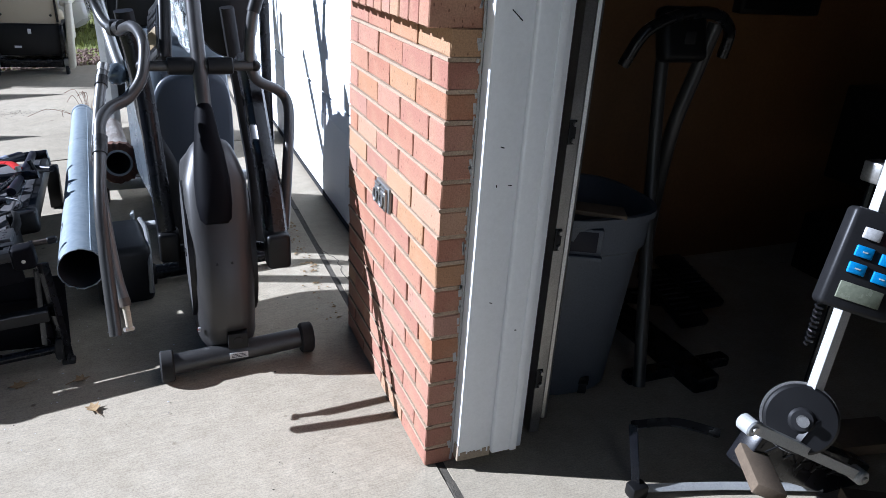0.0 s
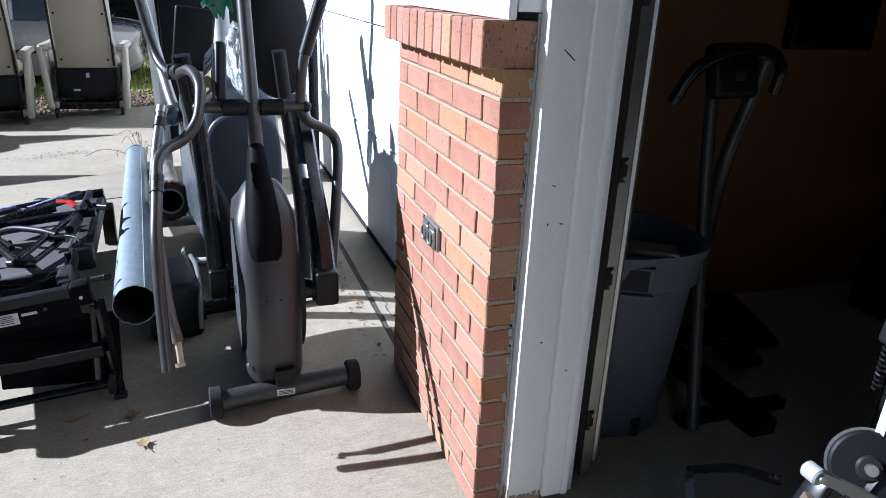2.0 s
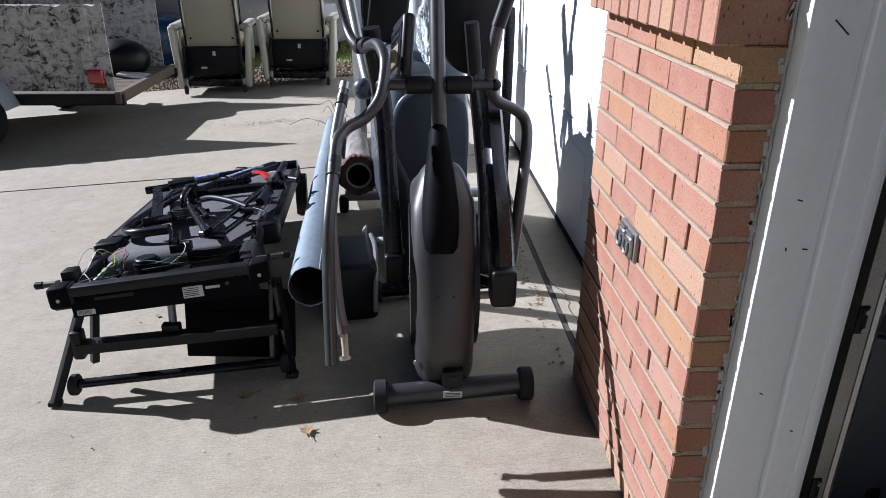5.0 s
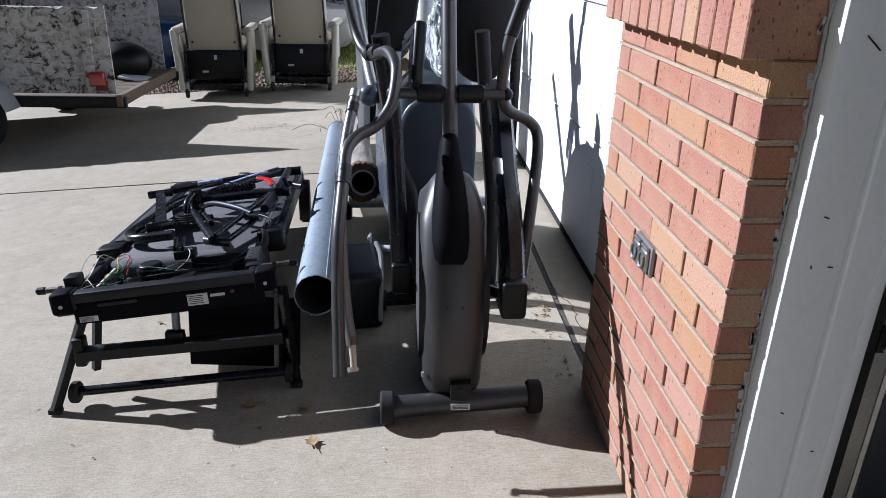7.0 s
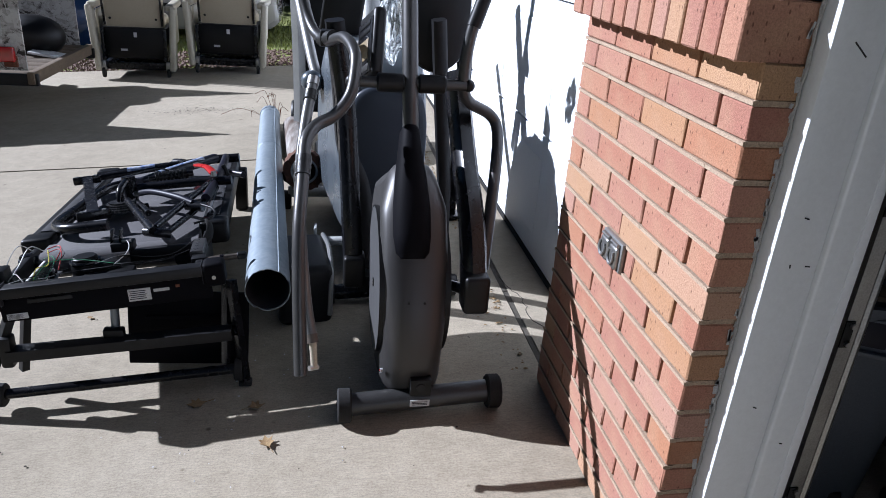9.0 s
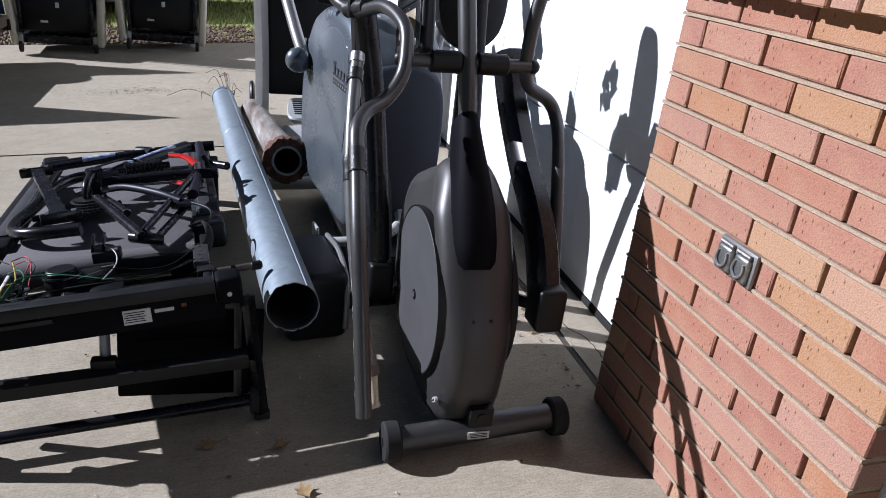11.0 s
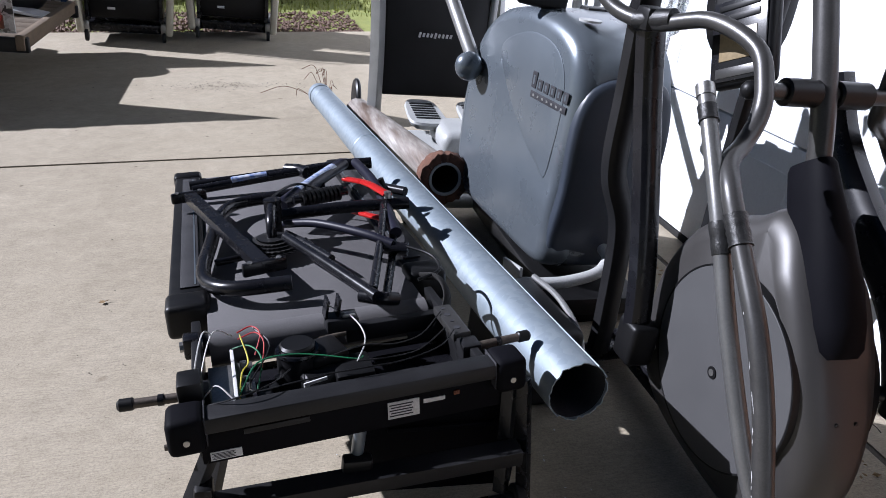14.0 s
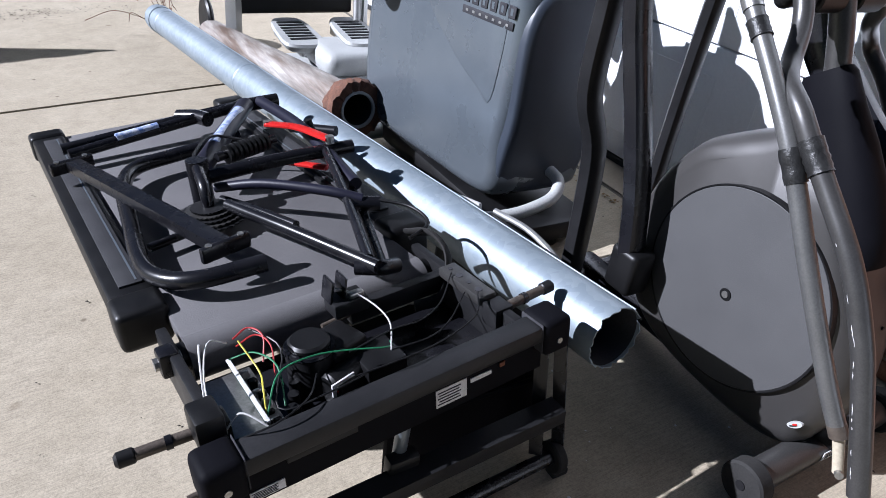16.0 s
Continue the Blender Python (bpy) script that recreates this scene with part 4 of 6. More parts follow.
for i in range(13):
    a = rnd.uniform(-0.5, 3.6)
    s0 = pb + Vector((0.07 * math.cos(a), 0, 0.07 * math.sin(a)))
    out = Vector((math.cos(a) * 0.5 - 0.35, rnd.uniform(0.0, 0.5), abs(math.sin(a)) * 0.4 + 0.1))
    e = rnd.uniform(0.06, 0.2)
    pts = [s0 - pd * 0.05, s0, s0 + out * e + Vector((0, 0, 0.02)), s0 + out * e * 1.6 + Vector((rnd.uniform(-0.06, 0.03), rnd.uniform(-0.03, 0.05), -0.05))]
    part("wire_strand", tube(pts, 0.0016, 5), RUST, pipe)
part("lock_seam", tube([pa + Vector((0.035, 0.002, 0.0605)), pb + Vector((0.035, 0, 0.0605))], 0.0022, 6), GALV, pipe)

# rusty pipe behind it
ra, rb = Vector((-0.775, 2.36, 0.19)), Vector((-0.885, 3.95, gz(-0.88) + 0.075))
rp = thing("rusty_pipe", "old steel pipe with a rusted flange end", "pipe", Matrix.Translation(rb))
part("pipe_wall", pipe_body(ra, rb, 0.072, 0.008, 32), RUSTPIPE, rp)
rd = (rb - ra).normalized()
# the bore's shade is put in as a near-black lining
part("sooty_lining", tube_rings([(ra + rd * 0.006, 0.0635), (rb - rd * 0.006, 0.0635)], 32, caps=False), INK_SHADE, rp, "near-black lining that stands in for the shade inside the pipe")
fl = tube_rings([(ra - rd * 0.004, 0.064), (ra - rd * 0.006, 0.100), (ra + rd * 0.022, 0.106), (ra + rd * 0.045, 0.100), (ra + rd * 0.055, 0.084), (ra + rd * 0.085, 0.088), (ra + rd * 0.12, 0.0728)], 48, caps=False)
for v in fl.verts:
    v.co += Vector((rnd.uniform(-1, 1), rnd.uniform(-1, 1), rnd.uniform(-1, 1))) * 0.0055
part("liner_rim", tube_rings([(ra - rd * 0.003, 0.055), (ra - rd * 0.009, 0.058), (ra - rd * 0.009, 0.066), (ra + rd * 0.02, 0.067)], 32, caps=False), PALE, rp, "pale inner rim")
part("flange", fl, RUSTDARK, rp, "crumbling rusted flange")


# elliptical trainer by the brick pillar
def elliptical():
    t = thing("elliptical_trainer", "grey elliptical trainer with silver arms and a taped handle", "elliptical trainer", Matrix.Translation((-0.42, 0.85, gz(-0.42))))
    out = smooth_outline([(0.73, 0.02), (0.678, 0.09), (0.655, 0.19), (0.672, 0.31), (0.72, 0.42), (0.775, 0.515), (0.84, 0.60), (0.90, 0.655), (0.965, 0.67), (1.015, 0.635), (1.07, 0.607), (1.16, 0.545), (1.235, 0.42), (1.26, 0.28), (1.225, 0.14), (1.12, 0.05), (0.93, 0.015)], 5)
    xc = -0.427
    place = lambda u, v, d: (xc + d * (0.68 + 0.32 * math.sin(0.5 * math.pi * min(1, max(0, (u - 0.65) / 0.12))) - 0.40 * max(0, min(1, (v - 0.56) / 0.11))) * (1 - 0.13 * max(0, min(1, (0.24 - v) / 0.2)) * max(0, min(1, (0.82 - u) / 0.1))), u, v)
    body = part("housing", pillow(out, [(-0.098, 0.05), (-0.093, 0.026), (-0.08, 0.010), (-0.05, 0.001), (-0.004, 0.0), (0.004, 0.0), (0.05, 0.001), (0.08, 0.010), (0.093, 0.026), (0.098, 0.05)], place), GREYM, t)
    for s in (-1, 1):
        x = xc + s * 0.0985
        disc = part("disc_cover", cyl((x - s * 0.01, 0.94, 0.30), (x + s * 0.004, 0.94, 0.30), 0.226, 72, bevel=0.003), GREYD, body, "round matt grey side cover")
        ring = bmesh.new()
        k = 72
        rows = [[ring.verts.new((x + s * dx, 0.94 + r * math.cos(2 * math.pi * i / k), 0.30 + r * math.sin(2 * math.pi * i / k))) for i in range(k)] for r, dx in ((0.2245, 0.0038), (0.2255, 0.0043), (0.2285, 0.0043), (0.229, -0.012))]
        for a, b in zip(rows, rows[1:]):
            for i in range(k):
                ring.faces.new((a[i], a[(i + 1) % k], b[(i + 1) % k], b[i]))
        part("seam", ring, BLACK, disc, "dark shadow gap round the cover")
        part("screw_recess", cyl((x + s * 0.004, 0.945, 0.283), (x + s * 0.0065, 0.945, 0.283), 0.014, 18), BLACK, disc)
        part("screw", cyl((x + s * 0.006, 0.945, 0.283), (x + s * 0.008, 0.945, 0.283), 0.008, 12), STEEL, disc)
    ov = bmesh.new()
    e0, e1 = [[ov.verts.new((x, 0.70 + 0.0135 * math.cos(a) + 0.0047 * math.sin(a), 0.115 - 0.0122 * math.cos(a) + 0.0052 * math.sin(a))) for a in (math.pi * i / 14 for i in range(28))] for x in (xc - 0.088, xc - 0.0945)]
    for i in range(28):
        ov.faces.new((e0[i], e0[(i + 1) % 28], e1[(i + 1) % 28], e1[i]))
    ov.faces.new(e1)
    badge = part("badge", ov, PALE, body, "oval red and white badge")
    part("badge_red", box((xc - 0.0955, 0.699, 0.1165), (0.002, 0.010, 0.004), 0.0004, Matrix.Rotation(radians(-42), 4, "X")), RED, badge)
    part("badge_bar", box((xc - 0.0955, 0.7015, 0.1115), (0.002, 0.016, 0.0025), 0.0004, Matrix.Rotation(radians(-42), 4, "X")), INK_SHADE, badge)
    part("front_socket", box((-0.405, 0.674, 0.083), (0.062, 0.05, 0.055), 0.003), BLACK, body, "square black power socket")
    part("socket_ring", cyl((-0.405, 0.652, 0.085), (-0.405, 0.646, 0.085), 0.013, 20), DGREY, body)
    for x in (-0.45, -0.405):
        part("vent_dot", cyl((x, 0.70, 0.345), (x, 0.682, 0.345), 0.004, 8), BLACK, body)
    # neck, mast and crossbar
    sleeve = bmesh.new()
    rings = []
    for y, z, rx, rd in ((0.742, 0.455, 0.034, 0.02), (0.760, 0.462, 0.048, 0.045), (0.79, 0.50, 0.055, 0.060), (0.835, 0.565, 0.055, 0.066), (0.885, 0.64, 0.046, 0.063), (0.93, 0.70, 0.036, 0.059), (0.965, 0.755, 0.029, 0.054), (0.972, 0.765, 0.024, 0.048)):
        ring = []
        for i in range(28):
            a = 2 * math.pi * i / 28
            c, s = math.cos(a), math.sin(a)
            c, s = math.copysign(abs(c) ** 0.8, c), math.copysign(abs(s) ** 0.8, s)
            ring.append(sleeve.verts.new((-0.438 + rx * c, y + rd * s * 0.82, z - rd * s * 0.57)))
        rings.append(ring)
    for p, q in zip(rings, rings[1:]):
        for i in range(28):
            sleeve.faces.new((p[i], p[(i + 1) % 28], q[(i + 1) % 28], q[i]))
    sleeve.faces.new(rings[0][::-1])
    sleeve.faces.new(rings[-1])
    part("neck_sleeve", sleeve, SLEEVE, t, "dull black plastic neck sleeve")
    part("mast", tube([(-0.434, 0.945, 0.69), (-0.437, 0.965, 0.80), (-0.439, 1.045, 1.0), (-0.438, 1.26, 1.45)], 0.0235, 18), TUBE, t)
    yb, zb = 1.0, 0.895
    part("crossbar", cyl((-0.60, yb, zb), (-0.272, yb, zb), 0.0165, 16), TUBE, t)
    for a, b in ((-0.535, -0.457), (-0.415, -0.335)):
        part("bar_sleeve", cyl((a, yb, zb), (b, yb, zb), 0.027, 20, bevel=0.004), BLACK, t, "black rubber sleeve")
    for x in (-0.607, -0.266):
        part("end_knob", ball((x, yb, zb), 0.0185), BLACK, t)
    # left arm, broken off its link, with a second tube taped to it
    la = part("left_arm", tube([(-0.742, 0.479, 0.255), (-0.744, 0.512, 0.34), (-0.746, 0.545, 0.42), (-0.747, 0.58, 0.495), (-0.747, 0.642, 0.592), (-0.74, 0.733, 0.683), (-0.737, 0.772, 0.72), (-0.732, 0.82, 0.768), (-0.705, 0.875, 0.795), (-0.655, 0.915, 0.815), (-0.615, 0.945, 0.86), (-0.60, 0.975, 0.91), (-0.597, 1.03, 0.968), (-0.625, 1.15, 0.995), (-0.675, 1.28, 0.965), (-0.72, 1.40, 0.985), (-0.75, 1.47, 1.07), (-0.785, 1.52, 1.25)], 0.0172, 16), TUBE, t)
    part("second_tube", tube([(-0.713, 0.556, 0.306), (-0.730, 0.605, 0.39), (-0.745, 0.70, 0.55), (-0.747, 0.79, 0.692), (-0.735, 0.88, 0.795), (-0.714, 0.983, 0.893)], 0.0155, 14), TUBEM, t, "scratched silver tube taped to the arm")
    part("tube_tip", tube([(-0.7165, 0.973, 0.883), (-0.7125, 0.990, 0.900)], 0.0175, 14), STEEL, t)
    part("broken_end", tube([(-0.714, 0.558, 0.312), (-0.711, 0.545, 0.278), (-0.709, 0.531, 0.240)], [0.0105, 0.0095, 0.009], 12), CREAM, t, "torn cream plastic bushing")
    part("rust_sleeve", tube([(-0.7165, 0.566, 0.323), (-0.7125, 0.5545, 0.303)], 0.0160, 14), RODSTEEL, t, "rusted end of the broken tube")
    part("bushing_bolt", cyl((-0.722, 0.522, 0.246), (-0.70, 0.538, 0.240), 0.007, 10), STEEL, t)
    rs = random.Random(9)
    for i in range(16):
        z = 0.29 + rs.random() * 0.37
        line = [(0.479, 0.255, -0.742), (0.58, 0.495, -0.747), (0.642, 0.592, -0.747), (0.733, 0.683, -0.74)]
        for (ya, za, xa), (yb2, zb2, xb) in zip(line, line[1:]):
            if za <= z < zb2:
                f = (z - za) / (zb2 - za)
                c = Vector((xa + (xb - xa) * f - 0.0168, ya + (yb2 - ya) * f + 0.003, z))
                e = Vector((xb - xa, yb2 - ya, zb2 - za)).normalized() * rs.uniform(0.002, 0.012)
                part("scratch", tube([c - e, c + Vector((0, rs.uniform(-0.001, 0.001), 0)), c + e], [0.0003, rs.uniform(0.0004, 0.0010), 0.0003], 6), LABEL, t, "bare scratch in the paint")
    rr = random.Random(15)
    for q0, q1, r in (((-0.739, 0.745, 0.694), (-0.7355, 0.785, 0.733), 0.0195), ((-0.747, 0.772, 0.666), (-0.7455, 0.805, 0.712), 0.018), ((-0.724, 0.935, 0.848), (-0.7195, 0.958, 0.869), 0.0175), ((-0.655, 1.235, 0.982), (-0.69, 1.32, 0.963), 0.022)):
        q0, q1 = Vector(q0), Vector(q1)
        part("tape_wrap", tube([q0.lerp(q1, i / 9) for i in range(10)], [r + rr.uniform(-0.0007, 0.0012) for i in range(10)], 14, steps=1), TAPE, t, "black tape wrap")
    part("clamp_block", box((-0.672, 1.295, 0.972), (0.05, 0.055, 0.05), 0.008), BLACK, t)
    # right arm
    part("right_arm", tube([(-0.232, 0.75, 0.42), (-0.198, 0.86, 0.56), (-0.163, 0.99, 0.705), (-0.157, 1.055, 0.765), (-0.185, 1.06, 0.802), (-0.25, 1.035, 0.838), (-0.277, 1.01, 0.88), (-0.28, 1.01, 0.95), (-0.265, 1.02, 1.05), (-0.225, 1.03, 1.17), (-0.165, 1.03, 1.34)], 0.0175, 16), TUBE, t)
    part("arm_grip", tube([(-0.262, 1.02, 1.06), (-0.225, 1.03, 1.17), (-0.165, 1.03, 1.35)], 0.021, 14), BLACK, t)
    # pedal links
    for pts, mt, w in (
        ([(-0.645, 1.34, 0.97), (-0.615, 1.32, 0.78), (-0.602, 1.265, 0.60), (-0.592, 1.205, 0.40), (-0.583, 1.175, 0.22)], BLACKM, 0.027),
        ([(-0.65, 1.37, 1.02), (-0.625, 1.40, 0.80), (-0.605, 1.42, 0.58), (-0.545, 1.42, 0.42), (-0.525, 1.42, 0.16), (-0.525, 1.42, 0.02)], DGREY, 0.027),
        ([(-0.308, 1.365, 1.04), (-0.280, 1.405, 0.80), (-0.255, 1.436, 0.60), (-0.232, 1.462, 0.40), (-0.225, 1.47, 0.18), (-0.225, 1.47, 0.03)], DGREY, 0.021),
        ([(-0.275, 1.17, 0.90), (-0.263, 1.105, 0.775), (-0.262, 0.972, 0.652), (-0.262, 0.858, 0.573), (-0.262, 0.776, 0.490), (-0.262, 0.712, 0.37)], BLACKM, 0.044),
    ):
        part("pedal_link", tube(pts, w, 12, flat=1.15 if w < 0.03 else 0.75, up=(1, 0.2, 0), square=True), mt, t)
    for c in ((-0.58, 1.175, 0.22), (-0.262, 0.70, 0.375)):
        part("pivot_shoe", box(c, (0.074, 0.085, 0.115), 0.014, seg=3), BLACK, t)
    part("crank_pin", cyl((-0.36, 0.80, 0.36), (-0.25, 0.71, 0.36), 0.016, 12), BLACKM, t)
    part("crank_pin", cyl((-0.51, 1.17, 0.20), (-0.57, 1.20, 0.20), 0.014, 12), STEEL, t)
    # stabiliser with end wheels
    za = gz(-0.42) + 0.055
    zl, zr = gz(-0.64) + 0.051, gz(-0.17) + 0.051
    part("front_stabiliser", cyl((-0.61, 0.69, zl + 0.002), (-0.20, 0.69, zr + 0.002), 0.034, 20), TUBE, t)
    for x0, z in ((-0.645, zl), (-0.20, zr)):
        w = part("end_wheel", cyl((x0, 0.69, z), (x0 + 0.042, 0.69, z), 0.051, 28, bevel=0.005), RUBBER, t)
        part("hub_screw", cyl((x0 - 0.002, 0.69, z), (x0 + 0.044, 0.69, z), 0.011, 12), DGREY, w)
    lab = part("label", box((-0.405, 0.6545, za + 0.004), (0.058, 0.002, 0.022), 0.0004), LABEL, t, "white printed sticker")
    for i in range(3):
        part("print_line", box((-0.405, 0.6532, za + 0.009 - i * 0.005), (0.046, 0.001, 0.0018)), INK_SHADE, lab)
    part("rear_stabiliser", cyl((-0.66, 1.43, gz(-0.66) + 0.045), (-0.2, 1.43, gz(-0.2) + 0.045), 0.03, 16), BLACKM, t)
    for x0 in (-0.68, -0.2):
        part("end_wheel", cyl((x0, 1.43, gz(x0) + 0.042), (x0 + 0.04, 1.43, gz(x0) + 0.042), 0.042, 20, bevel=0.005), RUBBER, t)
    part("rear_beam", box((-0.43, 1.28, 0.03), (0.07, 0.4, 0.05), 0.01), BLACKM, t)
    # console on the mast
    ov = smooth_outline([(0.0, -0.16), (0.085, -0.10), (0.105, 0.05), (0.09, 0.2), (0.0, 0.26), (-0.09, 0.2), (-0.105, 0.05), (-0.085, -0.10)], 5)
    part("console_back", pillow(ov, [(-0.03, 0.03), (-0.02, 0.006), (0.0, 0.0), (0.03, 0.0), (0.04, 0.012)], lambda u, v, d: (-0.300 + u * 1.12, 1.46 + d + 0.12 * v, 1.02 + v * 1.05)), BLACK, t, "rounded black console back")
    cm = Matrix.Translation((-0.545, 1.13, 0.955)) @ Matrix.Rotation(radians(-78), 4, "Z") @ Matrix.Rotation(radians(-10), 4, "X") @ Matrix.Rotation(radians(-24), 4, "Y")
    con = part("console", box((0, 0, 0.02), (0.145, 0.04, 0.205), 0.014, seg=3), BLACK, t)
    con.data.transform(UNDO[t] @ cm @ UNDO[t].inverted())
    for nm, c, sz, mt in (("bezel", (0, -0.0205, 0.01), (0.125, 0.006, 0.165), BLACKM), ("screen", (0, -0.024, 0.0), (0.085, 0.003, 0.062), SCREEN), ("key_strip", (0, -0.0235, -0.055), (0.10, 0.003, 0.02), TUBE), ("key_row", (0, -0.0235, 0.056), (0.095, 0.004, 0.014), BLACK), ("key_row", (0, -0.0235, 0.078), (0.095, 0.004, 0.012), BLACK)):
        o = part(nm, box(c, sz, 0.001), mt, con)
        o.data.transform(UNDO[t] @ cm @ UNDO[t].inverted())
    return t


def blue_elliptical():
    t = thing("blue_elliptical_trainer", "blue-grey elliptical trainer with a large smooth housing", "elliptical trainer", Matrix.Translation((-0.43, 2.1, gz(-0.43))))
    out = smooth_outline([(1.76, 0.12), (1.735, 0.30), (1.715, 0.52), (1.73, 0.72), (1.80, 0.835), (1.95, 0.885), (2.15, 0.885), (2.34, 0.82), (2.45, 0.66), (2.475, 0.42), (2.455, 0.20), (2.36, 0.13), (2.05, 0.11)], 5)
    skew = lambda y: -0.43 - 0.148 * (y - 2.0)
    place = lambda u, v, d: (skew(u) + d * (0.92 if d < 0 else 0.52) * (1 - 0.10 * max(0, v - 0.5) / 0.4), u, v)
    body = part("housing", pillow(out, [(-0.235, 0.05), (-0.228, 0.025), (-0.205, 0.006), (-0.15, 0.0), (0.15, 0.0), (0.205, 0.006), (0.228, 0.025), (0.235, 0.05)], place), BLUEGREY, t)
    ins = smooth_outline([(1.80, 0.42), (1.79, 0.66), (1.87, 0.79), (2.05, 0.815), (2.22, 0.74), (2.14, 0.62), (1.98, 0.50), (1.87, 0.44)], 5)
    part("side_inset", pillow(ins, [(-0.2325, 0.0), (-0.2365, 0.001), (-0.2385, 0.006)], place), BLUEGREY, body, "raised smooth side panel")
    face = lambda y: skew(y) - 0.2345 * 0.92 * 0.965
    turn = Matrix.Rotation(math.atan(0.148), 4, "Z")
    for i in range(6):
        y = 1.965 - i * 0.038
        h = 0.052 if i == 0 else 0.034
        part("logo_shape", box((face(y) - 0.002, y, 0.655 + h / 2), (0.004, 0.029, h), 0.0016, turn, seg=1), INK_SHADE, body, "dark outlined lettering shape")
        part("logo_core", box((face(y) - 0.0042, y, 0.655 + h / 2), (0.001, 0.010, h * 0.55), 0, turn), BLUEGREY, body)
    part("logo_bar", box((face(1.87) - 0.002, 1.87, 0.635), (0.004, 0.215, 0.022), 0.001, turn), INK_SHADE, body, "dark bar with pale marks")
    for i in range(7):
        y = 1.955 - i * 0.028
        part("logo_dot", box((face(y) - 0.0045, y, 0.635), (0.001, 0.010, 0.007), 0, turn), TUBEL, body)
    part("top_badge", cyl((-0.53, 1.87, 0.882), (-0.53, 1.87, 0.888), 0.035, 24), PALE, body)
    fr = smooth_outline([(-0.185, 0.16), (-0.20, 0.40), (-0.195, 0.64), (-0.11, 0.74), (0.11, 0.74), (0.195, 0.64), (0.20, 0.40), (0.185, 0.16), (0.0, 0.125)], 5)
    bow = lambda v: 1.702 + 0.35 * (v - 0.5) ** 2
    # shell over the front whose darker colour carries the front's shade
    part("front_cover", pillow(fr, [(0.07, -0.004), (0.0, 0.0), (-0.008, 0.006), (-0.012, 0.03)], lambda u, v, d: (skew(1.74) + u * (1.0 if u < 0 else 0.58), bow(v) + d + u * u * 0.35, v)), BLUEGREY_SHADE, t, "moulded front cover with its shade put into a darker blue-grey")
    kn = part("side_knob", ball((-0.735, 2.36, 0.63), 0.053, squash=(1, 0.85, 1)), BLUEGREY, t)
    part("knob_stem", cyl((-0.66, 2.36, 0.63), (-0.73, 2.36, 0.63), 0.025, 14), BLACK, kn)
    part("front_foot", tube([(-0.685, 1.66, 0.115), (-0.64, 1.635, 0.125), (-0.56, 1.625, 0.135), (-0.46, 1.63, 0.16), (-0.41, 1.67, 0.19), (-0.40, 1.74, 0.20)], 0.019, 14), PALE, t, "white bent tube foot")
    part("foot_bracket", box((-0.715, 1.70, 0.14), (0.012, 0.15, 0.05), 0.004, Matrix.Rotation(-0.25, 4, "X")), PALE, t)
    part("foot_bolt", cyl((-0.72, 1.645, 0.125), (-0.727, 1.645, 0.125), 0.007, 10), STEEL, t)
    part("base_rail", box((-0.43, 2.1, 0.035), (0.34, 0.95, 0.07), 0.02), BLACK, t)
    part("base_pad", box((-0.43, 1.7, -0.0), (0.12, 0.1, 0.09), 0.02), BLACK, t)
    part("stabiliser", cyl((-0.86, 2.52, gz(-0.86) + 0.09), (-0.1, 2.52, gz(-0.1) + 0.05), 0.03, 16), PALE, t)
    for x0 in (-0.87, -0.1):
        part("stabiliser_foot", box((x0, 2.52, gz(x0) + 0.045), (0.05, 0.07, 0.09), 0.012), BLACK, t)
    # uprights
    part("mast", tube([(-0.47, 2.24, 0.80), (-0.47, 2.36, 0.97), (-0.46, 2.66, 1.42)], 0.044, 20), PALE, t)
    part("mast_cap", box((-0.40, 2.10, 0.885), (0.10, 0.07, 0.03), 0.008), BLACK, t)
    part("swing_arm", tube([(-0.705, 2.36, 0.63), (-0.735, 2.45, 0.72), (-0.783, 2.65, 0.90), (-0.858, 2.966, 1.20), (-0.90, 3.14, 1.38)], 0.026, 14), TUBEL, t)
    part("swing_arm", tube([(-0.16, 2.36, 0.62), (-0.13, 2.33, 0.9), (-0.11, 2.28, 1.2), (-0.10, 2.25, 1.45)], 0.026, 14), TUBEL, t)
    part("upright_plate", box((-0.60, 2.06, 1.02), (0.17, 0.03, 0.27), 0.014, Matrix.Rotation(radians(8), 4, "Y"), seg=3), BLACK, t, "flat black console back")
    part("rear_post", box((-0.045, 2.25, 0.49), (0.045, 0.04, 1.0), 0.006), BLACKM, t)
    part("post_arm", box((-0.095, 2.25, 1.0), (0.14, 0.05, 0.045), 0.008), BLACKM, t)
    part("post_base", box((-0.1, 2.25, 0.005), (0.22, 0.1, 0.03), 0.006), BLACKM, t)
    return t


